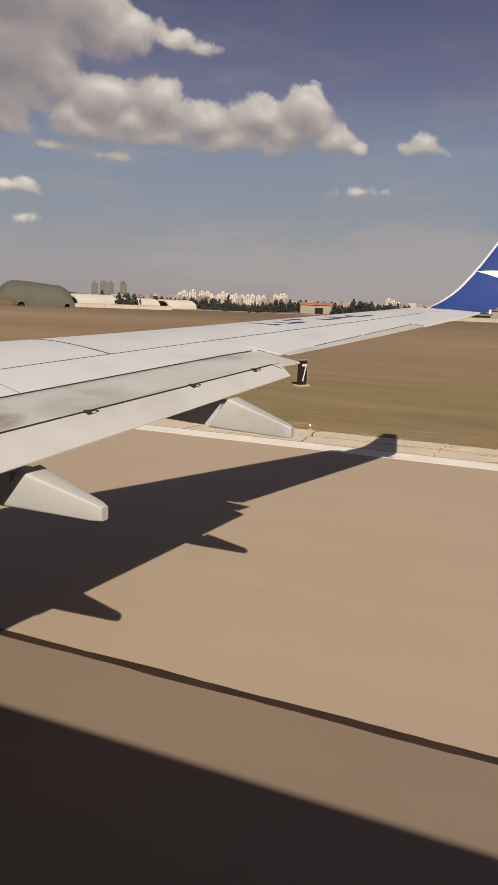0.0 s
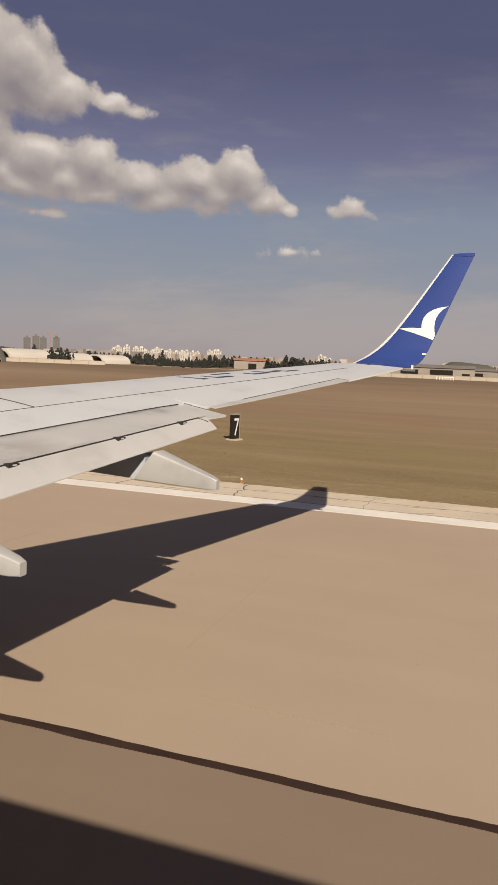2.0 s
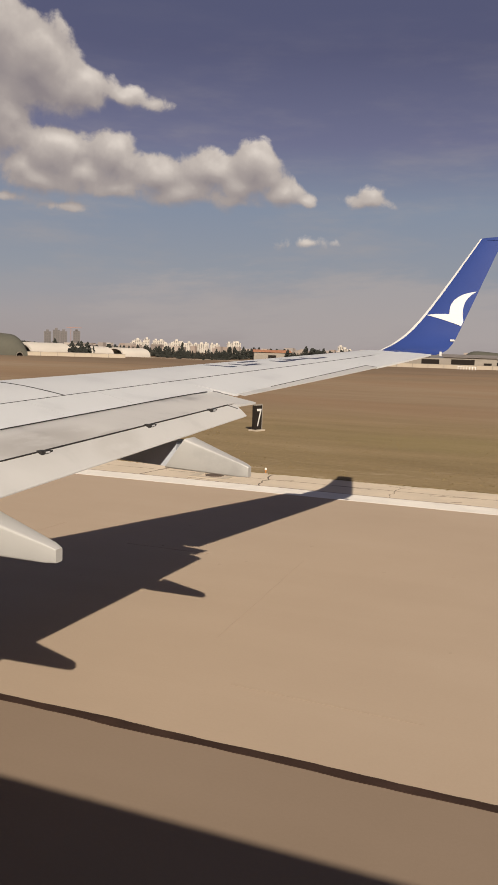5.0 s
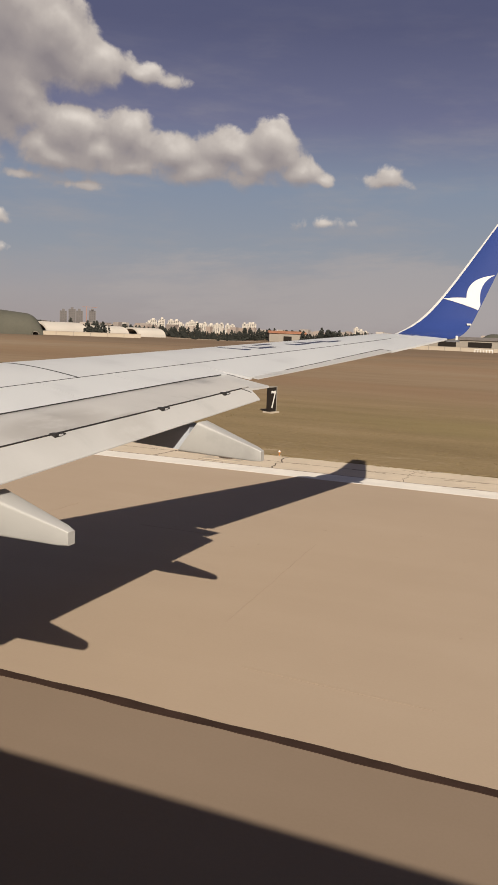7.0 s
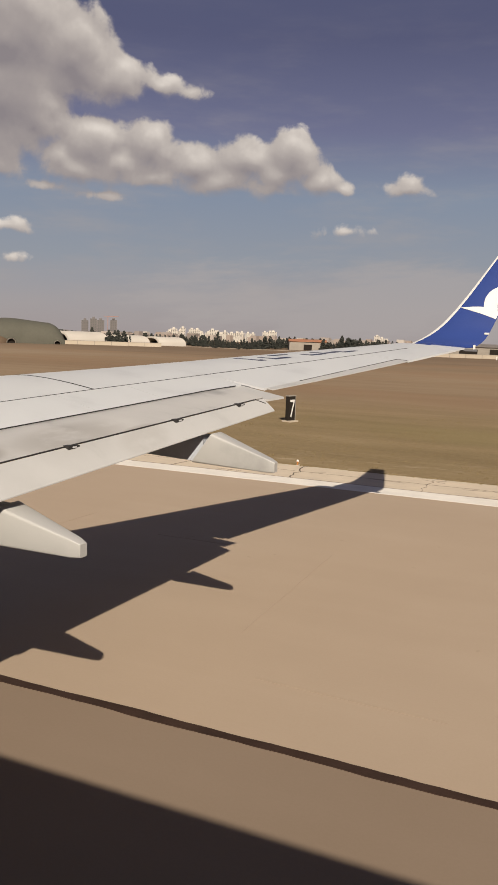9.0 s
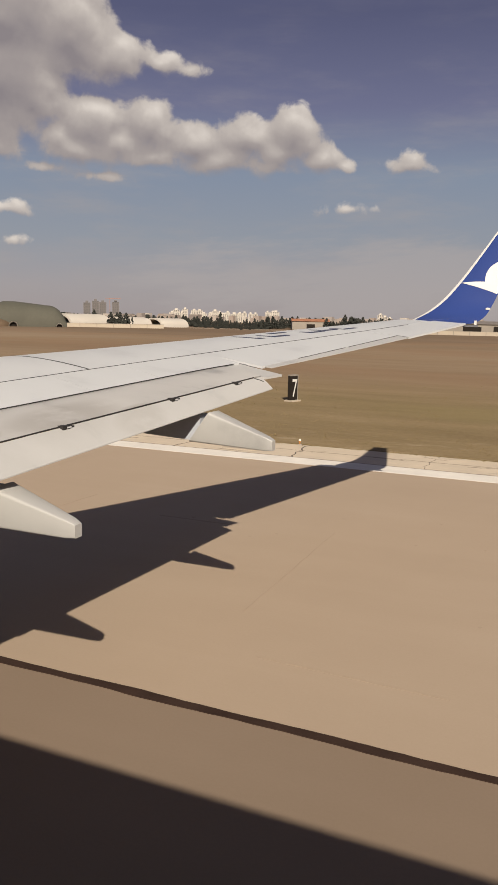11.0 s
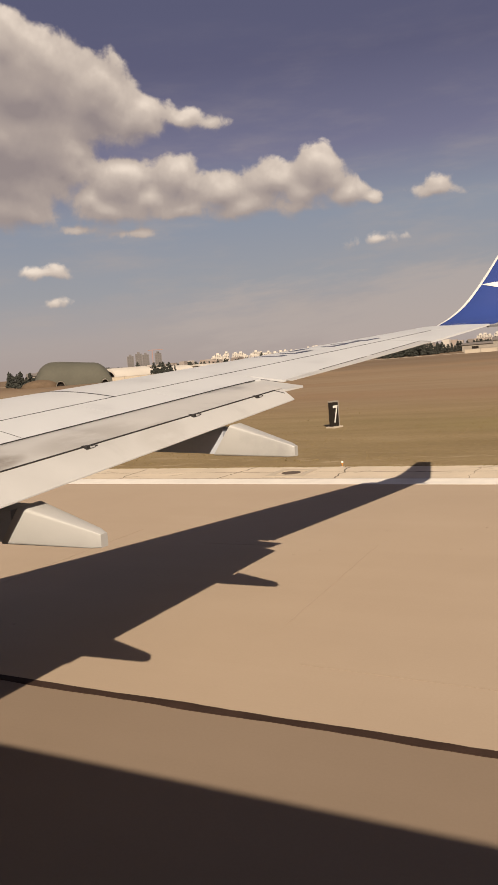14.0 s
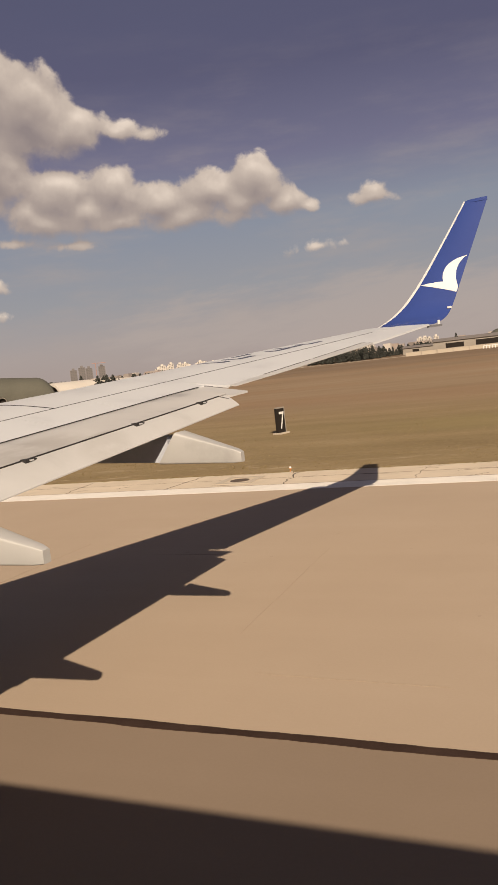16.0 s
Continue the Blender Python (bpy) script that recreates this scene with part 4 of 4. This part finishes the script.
low_wall(34.2, 318, 46, 34)
low_wall(5.5, 312, 66, 5)
shed(19.5, 390, 18, 10, 4.4, 24, "low building with a tiled roof among trees", ORANGE, ((0.0, 4, 2.8),))
shed(41.0, 360, 22, 12, 4.8, 40, "pale low building beside dark trees", ROOF, ((0.1, 5, 3.2),))


def make_barrier():
    root = thing("barrier_fence", "short row of white fence posts on the field", "fence", polar(5.6, 290), turn=6)
    part("rail", boxes((-3.2, 3.2, -0.05, 0.05, 1.0, 1.2)), WHITE, root)
    for i in range(7):
        x = -3.0 + i
        part("post", boxes((x - 0.12, x + 0.12, -0.1, 0.1, 0, 1.0)), WHITE, root)


make_barrier()


def make_marker():
    """A numbered runway marker board on its foot, turned along the runway."""
    root = thing("marker_board", "dark upright marker board with white digit on a concrete foot", "sign", (-13.5, 36.1, -0.04), turn=74)
    part("foot", boxes((-0.34, 0.34, -0.26, 0.26, 0, 0.07)), ROAD, root, "pale concrete foot")
    part("board", boxes((-0.27, 0.27, -0.10, 0.10, 0.06, 1.26)), DARK, root)
    part("face_frame", boxes((-0.29, 0.29, -0.115, 0.10, 1.26, 1.31), (0.25, 0.29, -0.115, 0.10, 0.06, 1.26)), SHED, root, "pale metal edge")
    font = bpy.data.curves.new("digit", "FONT")
    font.body, font.size, font.extrude = "7", 1.25, 0.004
    font.align_x = "CENTER"
    font.materials.append(WHITE)
    digit = tagged(new("digit", font), "white painted digit seven")
    digit.parent = root
    digit.matrix_local = pose(0.0, -0.108, 0.24, 90, 0, 0) @ Matrix.Diagonal((0.7, 1, 1, 1))


make_marker()

# pale perimeter road far across the field
tagged(finish("road", boxes((-900, 500, 318, 325, -0.3, 0.02)), ROAD), "pale concrete perimeter road across the field", "road", kind="structure")


def far_town():
    """Low houses between the trees and the towers, too far to tell apart."""
    rnd = random.Random(17)
    bm = bmesh.new()
    for _ in range(170):
        x, y, z = polar(rnd.uniform(2, 42), rnd.uniform(1100, 2000))
        w, h = rnd.uniform(7, 16), rnd.uniform(7, 13)
        box(bm, x - w / 2, x + w / 2, y - 5, y + 5, z, z + h)
    tagged(finish("far_town", bm, TOWN), "pale low town houses far behind the trees", "town", kind="stuff")


far_town()


# ---- small things on the paving ----
def touchdown_mark():
    """The broad white bar already left behind along the runway."""
    rnd = random.Random(31)
    near = [(3.0 + rnd.uniform(-0.12, 0.12), 7.6 + 1.9 * i / 16) for i in range(17)]
    far = [(33.0 + rnd.uniform(-0.12, 0.12), 9.5 - 1.9 * i / 16) for i in range(17)]
    part("touchdown_mark", outline(near[::-1] + far[::-1], 0.001, 0.006), STRIPE, runway, "broad worn white painted bar")


touchdown_mark()


def edge_light(x, y):
    """A low runway edge light: foot plate, stem and glass dome."""
    root = thing("runway_light", "low orange runway edge light at the paving's rim", "light", (x, y, -0.035), group="lights along the runway edge")
    for name, r0, r1, z0, z1, mat, note in (("base_plate", 0.14, 0.13, 0.0, 0.03, METAL, ""), ("stem", 0.035, 0.03, 0.03, 0.17, AMBER, "orange stem"),
                                            ("collar", 0.075, 0.085, 0.17, 0.22, AMBER, "orange collar"), ("lens", 0.07, 0.03, 0.22, 0.31, WHITE, "clear glass lens")):
        part(name, loft([[(r * math.cos(6.2832 * i / 12), r * math.sin(6.2832 * i / 12), z) for i in range(12)] for r, z in ((r0, z0), ((r0 * 1.6 + r1) / 2.6, (z0 + z1) / 2), (r1, z1))]), mat, root, note, True)
    root.scale = (0.6, 0.6, 0.6)
    return root


AMBER = plain("orange_enamel", (0.48, 0.20, 0.04), 0.5, vary=0.15)
for lx in (-68.4, -8.4, 51.6):
    edge_light(lx, EDGE + 0.12)


def drain_cover(x, y):
    """A round iron lid set in a square concrete collar."""
    root = thing("drain_cover", "round dark iron lid in a square concrete collar", "manhole", (x, y, -0.012))
    for a, b in (((-0.62, 0.62), (-0.62, -0.40)), ((-0.62, 0.62), (0.40, 0.62)), ((-0.62, -0.40), (-0.395, 0.395)), ((0.40, 0.62), (-0.395, 0.395))):
        part("collar", boxes((a[0], a[1], b[0], b[1], 0.0, 0.016)), ROAD, root)
    part("lid", outline([(0.30 * math.cos(6.2832 * i / 24), 0.30 * math.sin(6.2832 * i / 24)) for i in range(24)], 0.0, 0.014), CRACK, root, "dark rusty iron lid")


drain_cover(-9.6, 22.0)
